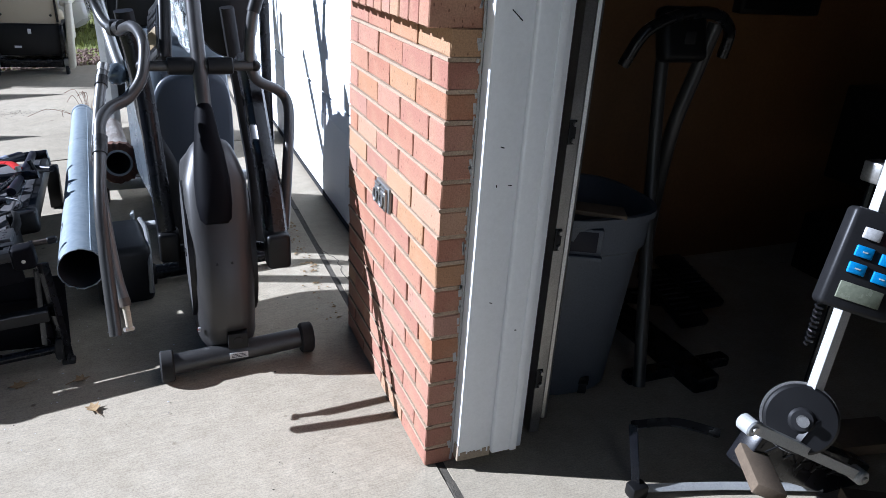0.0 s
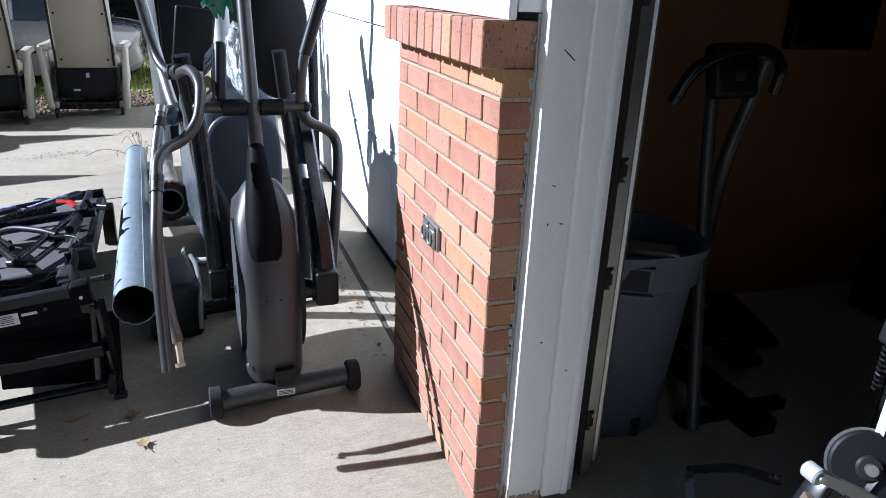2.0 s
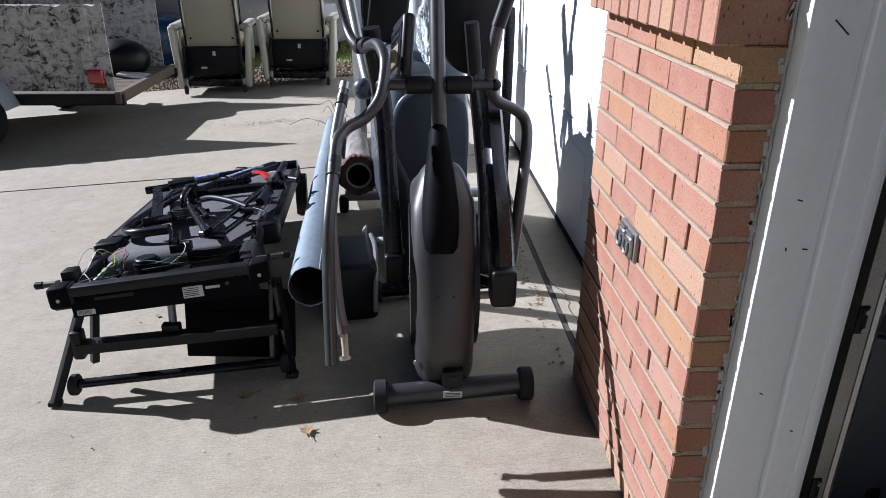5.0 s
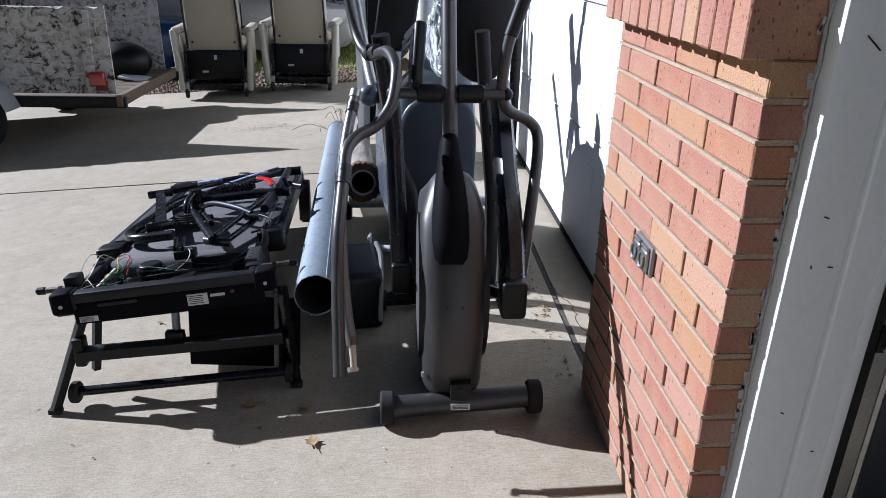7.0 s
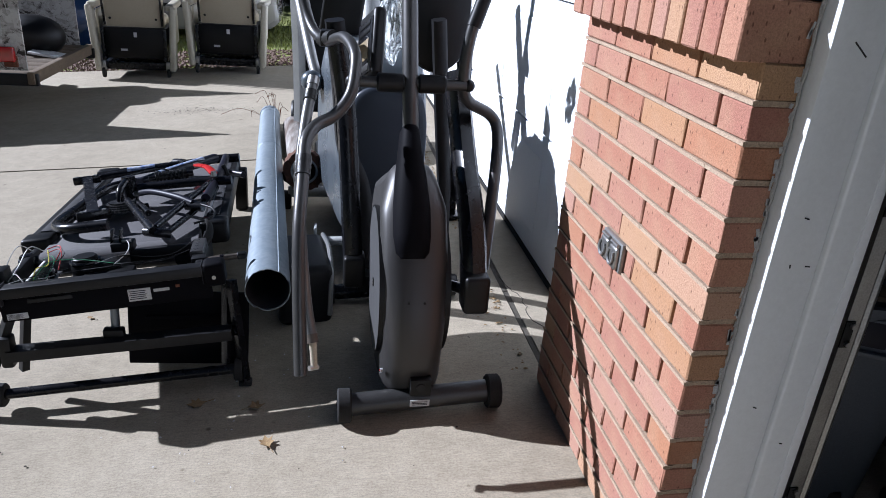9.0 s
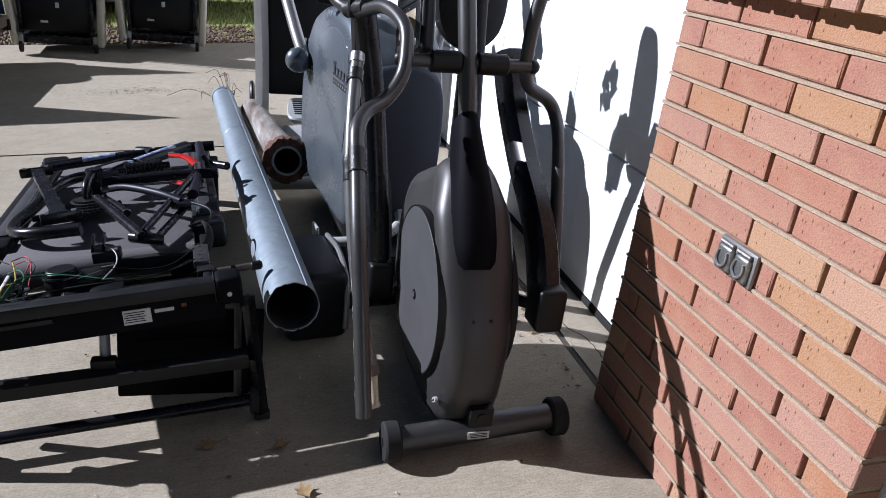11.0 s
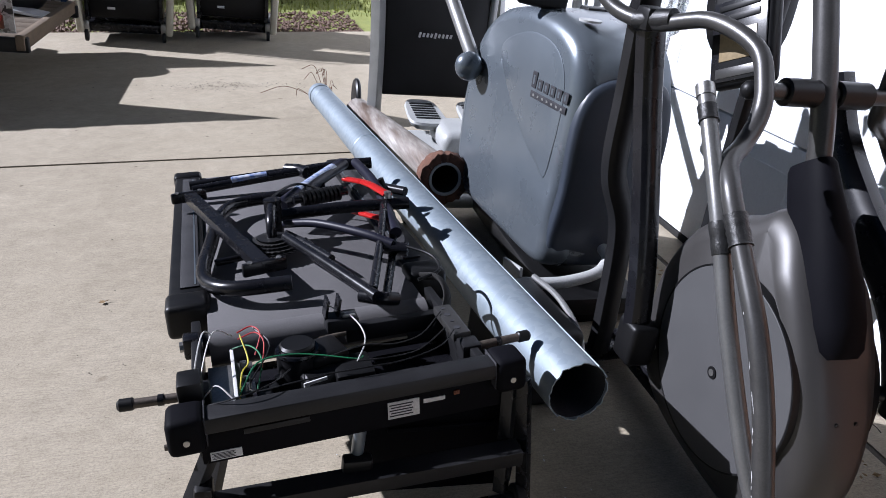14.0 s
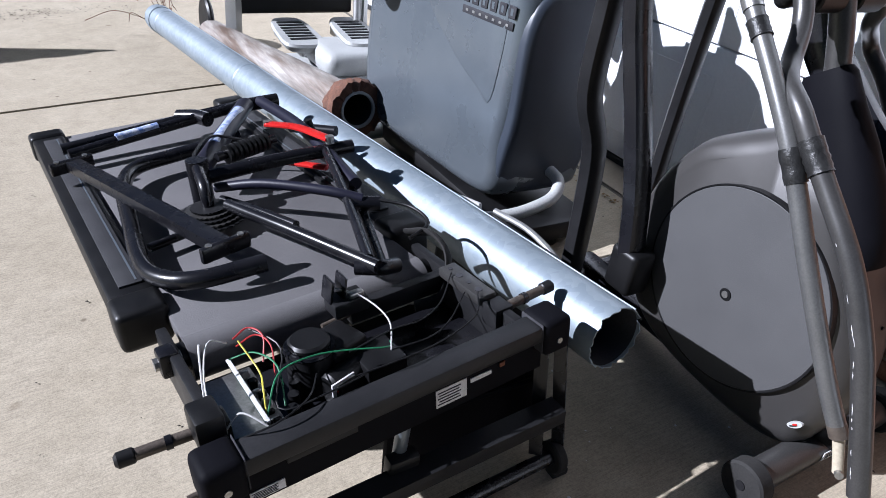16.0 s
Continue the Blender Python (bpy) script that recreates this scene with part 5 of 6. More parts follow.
def panel_machine():
    t = thing("black_panel_trainer", "stepper trainer with a black front panel and grey posts", "exercise machine", Matrix.Translation((-0.5, 3.8, gz(-0.5))))
    p = part("front_panel", box((-0.50, 3.80, 0.66), (0.60, 0.06, 1.0), 0.02, Matrix.Rotation(radians(-4), 4, "X"), seg=3), BLACK, t, "broad black plastic front panel")
    for i in range(9):
        part("logo_shape", box((-0.60 + i * 0.022, 3.762 - 0.012, 0.50), (0.013, 0.004, 0.03 if i in (0, 4) else 0.022), 0.001, Matrix.Rotation(0.25, 4, "Y"), seg=1), LABEL, p, "small pale lettering shape")
    for x in (-0.835, -0.165):
        part("side_post", tube([(x, 3.70, gz(x) + 0.02), (x - 0.0, 3.74, 0.5), (x - 0.04, 3.84, 1.5)], 0.03, 8, square=True), TUBEL, t)
        part("post_foot", box((x, 3.7, gz(x) + 0.02), (0.09, 0.14, 0.04), 0.008), BLACK, t)
    part("front_wheel", cyl((-0.90, 4.05, gz(-0.9) + 0.12), (-0.87, 4.05, gz(-0.9) + 0.12), 0.12, 28, bevel=0.01), BLACK, t)
    part("deck", box((-0.48, 3.15, 0.0), (0.50, 0.75, 0.07), 0.02, seg=3), PALE, t, "pale grey base cover")
    part("deck_hump", box((-0.42, 3.28, 0.08), (0.32, 0.34, 0.12), 0.05, seg=3), PALE, t)
    for x, y, z in ((-0.60, 3.48, 0.15), (-0.33, 3.40, 0.17)):
        bm = pillow(smooth_outline([(-0.085, -0.16), (0.085, -0.16), (0.10, 0.0), (0.075, 0.15), (0.0, 0.18), (-0.075, 0.15), (-0.10, 0.0)], 4), [(-0.045, 0.03), (-0.03, 0.008), (-0.012, 0.0), (0.0, 0.006)], lambda u, v, d: (x + u, y + v, z + d + 0.10 * v))
        foot = part("foot_pedal", bm, PALE, t, "pale grey ribbed foot pedal")
        for i in range(7):
            yy = -0.10 + i * 0.034
            part("grip_rib", box((x, y + yy, z + 0.002 + 0.10 * yy), (0.13, 0.016, 0.006), 0.002, seg=1), DGREY, foot)
        part("pedal_arm", box((x, y + 0.12, z - 0.07), (0.05, 0.3, 0.05), 0.01), TUBEL, t)
    part("strut", tube([(-0.30, 3.45, 0.2), (-0.24, 3.62, 0.7), (-0.2, 3.72, 1.3)], 0.02, 12), TUBEL, t)
    return t


elliptical()
blue_elliptical()
panel_machine()

tray = thing("plastic_machine_cover", "black plastic machine cover lying under the pipe", "machine cover", Matrix.Translation((-0.8, 1.45, gz(-0.8))))
bm = box((-0.765, 1.44, 0.055), (0.20, 0.34, 0.235), 0.03, Matrix.Rotation(0.12, 4, "Z"), seg=3)
part("shell", bm, DGREY, tray)
part("rim", tube([(-0.685, 1.60, 0.17), (-0.662, 1.45, 0.175), (-0.655, 1.30, 0.13), (-0.66, 1.26, -0.01)], 0.009, 8), TUBEL, tray, "grey edge trim")

# things stuck among the machines
bag = bmesh.new()
bmesh.ops.create_icosphere(bag, subdivisions=3, radius=1)
rnd = random.Random(6)
for v in bag.verts:
    n = noise.noise(v.co * 2.6) * 0.35 + noise.noise(v.co * 7) * 0.18
    v.co *= 1 + n
    v.co = Vector((v.co.x * 0.045 - 0.44, v.co.y * 0.05 + 1.62, v.co.z * 0.13 + 0.98))
part_bag = thing("plastic_bag", "clear wrinkled plastic bag wedged between the trainers", "plastic bag", Matrix.Translation((-0.44, 1.62, 0.86)))
part("film", bag, CLEAR, part_bag)
gr = thing("green_plastic_leaf", "torn green plastic piece on the trainer console", "plastic scrap", Matrix.Translation((-0.55, 1.75, 1.1)))
for i in range(9):
    a = rnd.uniform(0, 6.28)
    c = Vector((-0.53 + rnd.uniform(-0.05, 0.05), 1.78 + rnd.uniform(-0.03, 0.03), 1.20 + rnd.uniform(-0.07, 0.08)))
    part("strip", tube([c, c + Vector((math.cos(a) * 0.04, math.sin(a) * 0.02, 0.02)), c + Vector((math.cos(a) * 0.07, 0.01, -0.05))], [0.02, 0.028, 0.004], 8, flat=0.12), GREENPL, gr)

# outlet cover on the brick
ou = thing("outlet_cover", "grey metal weatherproof outlet cover on the brick wall", "outlet", Matrix.Translation((0, 0.41, 0.63)))
plate = part("plate", box((-0.006, 0.405, 0.634), (0.012, 0.118, 0.074), 0.004), TUBEL, ou)
for y in (0.378, 0.432):
    lid = part("lid", box((-0.016, y, 0.630), (0.012, 0.046, 0.056), 0.008, seg=3), STEEL, plate)
    part("lid_ring", tube([(-0.024, y - 0.013, 0.645), (-0.025, y - 0.015, 0.625), (-0.025, y, 0.612), (-0.025, y + 0.015, 0.625), (-0.024, y + 0.013, 0.645)], 0.003, 6), TUBEL, lid)
    part("hinge", cyl((-0.016, y - 0.02, 0.662), (-0.016, y + 0.02, 0.662), 0.005, 8), STEEL, plate)

# fallen leaves
def leaf(x, y, size, turn, curl):
    pts = [(0, -1.0), (0.35, -0.55), (0.75, -0.4), (0.5, -0.05), (0.8, 0.3), (0.35, 0.35), (0.15, 0.95), (-0.2, 0.4), (-0.7, 0.4), (-0.5, 0.0), (-0.8, -0.35), (-0.3, -0.55)]
    z = gz(x) + 0.004
    lf = thing("fallen_leaf", "dry curled brown leaf on the concrete", "leaf", Matrix.Translation((x, y, z)), group="fallen leaves")
    bm = bmesh.new()
    R = Matrix.Rotation(turn, 2)
    up = [bm.verts.new((x + size * (R @ Vector(p)).x, y + size * (R @ Vector(p)).y, z + curl * size * (p[0] ** 2 + 0.4 * p[1] ** 2) + 0.001)) for p in pts]
    lo = [bm.verts.new(v.co - Vector((0, 0, 0.0012))) for v in up]
    c1, c0 = bm.verts.new((x, y, z + 0.001)), bm.verts.new((x, y, z - 0.0002))
    k = len(pts)
    for i in range(k):
        j = (i + 1) % k
        bm.faces.new((c1, up[i], up[j]))
        bm.faces.new((c0, lo[j], lo[i]))
        bm.faces.new((up[i], lo[i], lo[j], up[j]))
    part("blade", bm, LEAF, lf)
    e = R @ Vector((0.1, -1.9))
    part("stem", tube([(x + size * (R @ Vector((0, -0.9))).x, y + size * (R @ Vector((0, -0.9))).y, z + curl * size * 0.3), (x + size * e.x, y + size * e.y, z + 0.003)], 0.0012, 5), LEAF, lf)


for q in ((-0.845, 0.615, 0.028, 0.4, 0.5), (-1.07, 0.83, 0.030, 1.9, 0.25), (-0.885, 0.79, 0.026, -1.2, 0.6), (-2.35, 1.0, 0.016, 0.3, 0.3), (-1.98, 2.05, 0.012, 2.0, 0.3), (-1.55, 1.45, 0.012, 1.0, 0.2)):
    leaf(*q)

# ---------------------------------------------------------------- brick pillar, piece by piece
pillar = tagged(new("wall_brick_pillar"), "red brick pillar between the garage doors with a rowlock sill", "wall", kind="structure")
UNDO[pillar] = Matrix()
part("mortar_core", box((0.1085, 0.4, 0.569), (0.190, 0.784, 1.138)), MORTAR, pillar, smooth=False)
PITCH, J = 0.0677, 0.0095
shapes = {}
rnd = random.Random(21)


def brick(c, size):
    """One brick; alike sizes share a few slightly uneven meshes."""
    key = (tuple(round(q, 3) for q in size), rnd.randrange(3))
    if key not in shapes:
        bm = box((0, 0, 0), size, 0.0028, seg=1)
        for v in bm.verts:
            v.co += Vector((rnd.uniform(-1, 1), rnd.uniform(-1, 1), rnd.uniform(-1, 1))) * 0.0011
        me = bpy.data.meshes.new("brick")
        bm.to_mesh(me)
        bm.free()
        me.materials.append(BRICK)
        shapes[key] = me
    ob = new("brick", shapes[key])
    ob.location = Vector(c) + Vector((rnd.uniform(-0.0012, 0.0012), rnd.uniform(-0.001, 0.001), rnd.uniform(-0.001, 0.001)))
    ob.parent = pillar


for k in range(17):
    zc = (15.85 - k) * PITCH + PITCH / 2
    h = PITCH - J
    if k == 16:
        zc, h = 0.026, 0.052
    edges = [0.0, 0.198, 0.401, 0.604, 0.80] if k % 2 == 0 else [0.0, 0.0995, 0.3025, 0.5055, 0.7085, 0.80]
    for i, (a, b) in enumerate(zip(edges, edges[1:])):
        y0, y1 = a + (J / 2 if i else 0), b - (J / 2 if b < 0.8 else 0)
        depth = 0.19 if (k % 2 and i == 0) or b == 0.8 else 0.092
        brick((depth / 2 - 0.002, (y0 + y1) / 2, zc), (depth, y1 - y0, h))
# joints squeezed slightly proud
for k in range(16):
    z = (15.85 - k) * PITCH
    bm = bmesh.new()
    for i in range(8):
        box((0.006 + rnd.uniform(-0.0005, 0.0005), i * 0.1 + 0.05, z + rnd.uniform(-0.0003, 0.0003)), (0.021, 0.1004, J * rnd.uniform(0.70, 0.80)), bm=bm)
    box((0.004, 0.0035, z), (0.012, 0.009, J), 0.0, bm=bm)
    box((0.045, 0.0055, z), (0.08, 0.008, J * 1.05), bm=bm)
    part("mortar_bed", bm, MORTAR, pillar, smooth=False)
for i in range(12):
    y = 0.8 - 0.0333 - i * 0.0667
    brick((0.020, y, 1.1835), (0.140, 0.0575, 0.096))
part("sill_mortar", box((0.027, 0.4, 1.182), (0.134, 0.785, 0.090)), MORTAR, pillar, smooth=False)


# ---------------------------------------------------------------- dark garage
BX, BY = 0.575, 0.315


def trash_bin():
    t = thing("trash_bin", "large grey plastic waste bin holding a piece of wood", "waste bin", Matrix.Translation((BX, BY, 0)))
    def ring(r, z, n=40):
        return [(BX + r * (abs(math.cos(a)) ** 0.7) * math.copysign(1, math.cos(a)), BY + r * (abs(math.sin(a)) ** 0.7) * math.copysign(1, math.sin(a)), z) for a in (2 * math.pi * i / n for i in range(n))]
    bm = bmesh.new()
    rows = [[bm.verts.new(q) for q in ring(r, z)] for r, z in ((0.14, 0.004), (0.15, 0.02), (0.185, 0.50), (0.197, 0.51), (0.203, 0.60), (0.214, 0.605), (0.214, 0.625), (0.197, 0.625), (0.185, 0.55), (0.14, 0.05))]
    for a, b in zip(rows, rows[1:]):
        for i in range(40):
            bm.faces.new((a[i], a[(i + 1) % 40], b[(i + 1) % 40], b[i]))
    bm.faces.new(rows[0][::-1])
    bm.faces.new(rows[-1])
    body = part("tub", bm, BINGREY, t)
    out = Vector((-0.46, -0.89, 0))
    turn = Matrix.Rotation(radians(-27), 4, "Z")
    face = lambda d, z, u=0.0: Vector((BX, BY, z)) + out * d + Vector((0.89, -0.46, 0)) * u
    pocket = part("handle_pocket", box(face(0.190, 0.555), (0.13, 0.05, 0.085), 0.006, turn), BINGREY, body)
    # no hollow is cut; a dark panel paints the hand hold's shade
    part("pocket_hollow", box(face(0.2135, 0.560), (0.100, 0.006, 0.062), 0.003, turn), NAVY, pocket, "dark blue panel standing in for the shaded hand hold")
    part("pocket_lip", box(face(0.214, 0.515), (0.132, 0.03, 0.012), 0.004, turn), BINGREY, pocket)
    part("wood_piece", box(face(0.14, 0.632), (0.25, 0.08, 0.014), 0.003, turn @ Matrix.Rotation(0.05, 4, "Y")), PLANK, t, "brown board across the rim")
    for u in (-0.085, 0.085):
        cs = part("caster", cyl(face(0.11, 0.03, u - 0.012), face(0.11, 0.03, u + 0.012), 0.03, 16), RUBBER, t)
        part("caster_fork", box(face(0.11, 0.055, u), (0.036, 0.05, 0.03), 0.006, turn), BLACK, cs)
    return t


def garage_stepper():
    t = thing("stepper_machine", "black upright exercise machine standing in the dark garage", "exercise machine", Matrix.Translation((0.95, 0.45, 0)))
    tb = lambda nm, pts, r, mt=BLACKM, **k: part(nm, tube(pts, r, 12, **k), mt, t)
    tb("left_upright", [(0.785, 0.125, 0.02), (0.845, 0.30, 0.55), (0.86, 0.38, 0.95), (0.87, 0.40, 1.12)], 0.02, TUBE)
    tb("right_upright", [(1.17, 0.62, 0.02), (1.07, 0.55, 0.35), (1.0, 0.45, 0.75), (1.03, 0.42, 0.98), (1.05, 0.40, 1.12)], 0.024, TUBE)
    tb("handlebar", [(0.70, 0.36, 1.0), (0.74, 0.33, 1.10), (0.86, 0.33, 1.15), (1.0, 0.35, 1.15), (1.09, 0.38, 1.10), (1.10, 0.40, 1.02)], 0.018)
    hd = part("console", box((0.89, 0.36, 1.09), (0.16, 0.06, 0.16), 0.02, Matrix.Rotation(-0.3, 4, "X"), seg=3), BLACK, t)
    part("label_plate", box((0.895, 0.322, 1.085), (0.04, 0.004, 0.035), 0.001), DGREY, hd, "small framed plate")
    part("base_beam", box((1.0, 0.5, 0.03), (0.1, 0.9, 0.06), 0.012), BLACKM, t)
    for x, y in ((1.12, 0.42), (1.28, 0.52)):
        fp = part("foot_plate", box((x, y, 0.15), (0.12, 0.30, 0.035), 0.012, Matrix.Rotation(0.25, 4, "X")), BLACK, t)
        for i in range(9):
            part("tread_rib", box((x, y - 0.11 + i * 0.026, 0.17 + (i - 4) * 0.0066), (0.10, 0.01, 0.008), 0.002, seg=1), DGREY, fp)
        tb("foot_arm", [(x, y, 0.13), (1.0, 0.62, 0.07)], 0.02)
    part("cross_foot", box((0.98, 0.18, 0.02), (0.42, 0.05, 0.04), 0.01), BLACKM, t)
    return t


def rowing_console():
    t = thing("bench_pulley_trainer", "exercise trainer with a keypad console, black pulley wheel and pale upright", "exercise machine", Matrix.Translation((0.9, -0.35, 0)))
    a, b = Vector((0.905, -0.37, 0.30)), Vector((0.975, -0.34, 0.90))
    part("upright", tube([a, b], 0.018, 8, flat=0.7, up=(0, 1, 0), square=True), PALE, t)
    part("upright_rear", tube([(0.985, -0.29, 0.12), (1.07, -0.24, 0.85)], 0.012, 8), BLACKM, t)
    part("top_bracket", box((0.985, -0.30, 0.86), (0.05, 0.05, 0.05), 0.006), STEEL, t)
    R = Matrix.Rotation(radians(-28), 4, "Z") @ Matrix.Rotation(radians(-16), 4, "X") @ Matrix.Rotation(radians(13), 4, "Y")
    cc = Vector((0.905, -0.40, 0.675))
    at = lambda u, w, d: cc + (R.to_3x3() @ Vector((u, d, w)))
    con = part("console", box(cc, (0.165, 0.05, 0.235), 0.012, R, seg=3), DGREY, t)
    for i, (u, w, mt) in enumerate(((-0.028, 0.065, LABEL), (0.03, 0.062, PINKBTN), (-0.03, 0.022, BLUEBTN), (0.028, 0.018, BLUEBTN), (-0.032, -0.018, BLUEBTN), (0.026, -0.024, BLUEBTN))):
        key = part("button", box(at(u, w, -0.026), (0.04, 0.01, 0.026), 0.003, R), mt, con)
        if i:
            part("arrow_mark", box(at(u, w, -0.0318), (0.012, 0.001, 0.003), 0, R), LABEL, key)
    part("display", box(at(-0.004, -0.072, -0.026), (0.10, 0.006, 0.04), 0.002, R), LCD, con, "blank grey-green display")
    coil = [at(-0.065, -0.12, -0.0) + Vector((0.008 * math.cos(i * 1.1), 0.008 * math.sin(i * 1.1), -i * 0.0022)) for i in range(50)]
    part("coil_cord", tube(coil, 0.0028, 6, steps=1), BLACK, con)
    d = Vector((-0.62, -0.62, 0.42)).normalized()
    c = Vector((0.866, -0.385, 0.24))
    wh = part("pulley_wheel", cyl(c + d * 0.018, c - d * 0.02, 0.088, 48, bevel=0.006), BLACK, t)
    part("wheel_rim", tube_rings([(c - d * 0.021, 0.074), (c - d * 0.022, 0.093), (c - d * 0.034, 0.093), (c - d * 0.035, 0.074)], 48), STEEL, wh)
    part("hub", cyl(c + d * 0.016, c + d * 0.030, 0.032, 28, bevel=0.006), DGREY, wh)
    part("hub_bolt", cyl(c + d * 0.03, c + d * 0.055, 0.014, 12), STEEL, wh)
    part("hub_arm", box(c + d * 0.045 + Vector((0.045, 0, -0.05)), (0.07, 0.02, 0.09), 0.02, Matrix.Rotation(0.6, 4, "Y"), seg=3), BLACK, wh)
    p0, p1 = Vector((0.655, -0.41, 0.29)), Vector((1.06, -0.45, 0.065))
    part("slide_bar", tube([p0, p1], 0.014, 8, flat=0.8, up=(0, 1, 0), square=True), PALE, t)
    for q in (p0, p1):
        rl = part("roller", cyl(q + Vector((0, 0.02, 0)), q - Vector((0, 0.022, 0)), 0.021, 20, bevel=0.004), PALE, t)
        part("roller_bolt", cyl(q - Vector((0, 0.021, 0)), q - Vector((0, 0.028, 0)), 0.009, 10), STEEL, rl)
    part("beam", box((0.90, -0.40, 0.11), (0.50, 0.06, 0.12), 0.008, Matrix.Rotation(radians(27), 4, "Y")), BLACKM, t)
    part("wood_block", box((0.655, -0.475, 0.20), (0.075, 0.15, 0.03), 0.004, Matrix.Rotation(radians(-28), 4, "Z") @ Matrix.Rotation(radians(18), 4, "Y")), PLANK, t, "short brown wooden block")
    part("wood_block", box((1.02, -0.54, 0.03), (0.12, 0.12, 0.035), 0.004, Matrix.Rotation(radians(-28), 4, "Z")), PLANK, t, "short brown wooden block")
    part("wood_block", box((1.22, -0.33, 0.06), (0.22, 0.12, 0.035), 0.004, Matrix.Rotation(radians(-10), 4, "Z")), PLANK, t)
    for pts in ([(0.50, -0.20, 0.17), (0.492, -0.24, 0.09), (0.488, -0.27, 0.02)], [(0.488, -0.27, 0.02), (0.72, -0.33, 0.015), (0.98, -0.42, 0.015)], [(0.50, -0.20, 0.17), (0.62, -0.22, 0.165), (0.72, -0.28, 0.15)]):
        part("foot_frame", tube(pts, 0.011, 8, square=True), BLACKM if pts[1][2] > 0.02 else PALE, t)
    part("foot_pad", box((0.487, -0.275, 0.02), (0.05, 0.04, 0.04), 0.008), BLACK, t)
    part("side_arm", tube([(0.93, -0.3, 1.12), (1.08, -0.28, 1.10), (1.3, -0.28, 1.08)], 0.016, 12), STEEL, t)
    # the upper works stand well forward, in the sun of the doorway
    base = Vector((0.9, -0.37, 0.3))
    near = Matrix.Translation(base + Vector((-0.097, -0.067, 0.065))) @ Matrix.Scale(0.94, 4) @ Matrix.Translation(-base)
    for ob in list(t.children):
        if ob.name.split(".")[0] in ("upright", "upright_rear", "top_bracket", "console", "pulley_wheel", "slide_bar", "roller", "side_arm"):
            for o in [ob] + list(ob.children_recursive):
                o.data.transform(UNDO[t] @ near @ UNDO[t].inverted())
    for i in range(5):
        y = -0.44 - 0.012 * i
        part("wire_strand", tube([(0.70 + i * 0.05, y, 0.22 - i * 0.02), (0.76 + i * 0.05, y - 0.02, 0.25 - i * 0.03), (0.80 + i * 0.05, y + 0.03, 0.12 - i * 0.01)], 0.0025, 5), BLACK, t)
    return t


trash_bin()
garage_stepper()
rowing_console()
tv = thing("wall_monitor", "black flat monitor hanging on the plywood partition", "monitor", Matrix.Translation((1.88, 0.98, 1.2)))
part("casing", box((1.88, 0.975, 1.24), (0.44, 0.05, 0.27), 0.01), BLACK, tv)
part("screen", box((1.88, 0.949, 1.24), (0.40, 0.004, 0.23)), BLACK, tv)
cab = thing("storage_pile", "dark stacked storage boxes at the back of the garage", "storage boxes", Matrix.Translation((3.0, 0.4, 0)))
rnd = random.Random(31)
for i in range(7):
    w, h = rnd.uniform(0.35, 0.6), rnd.uniform(0.25, 0.45)
    part("box", box((2.3 + (i % 4) * 0.62, 0.55 - (i // 4) * 0.05, h / 2 + (i // 4) * 0.46), (w, 0.45, h), 0.01), DGREY if i % 2 else BLACK, cab)


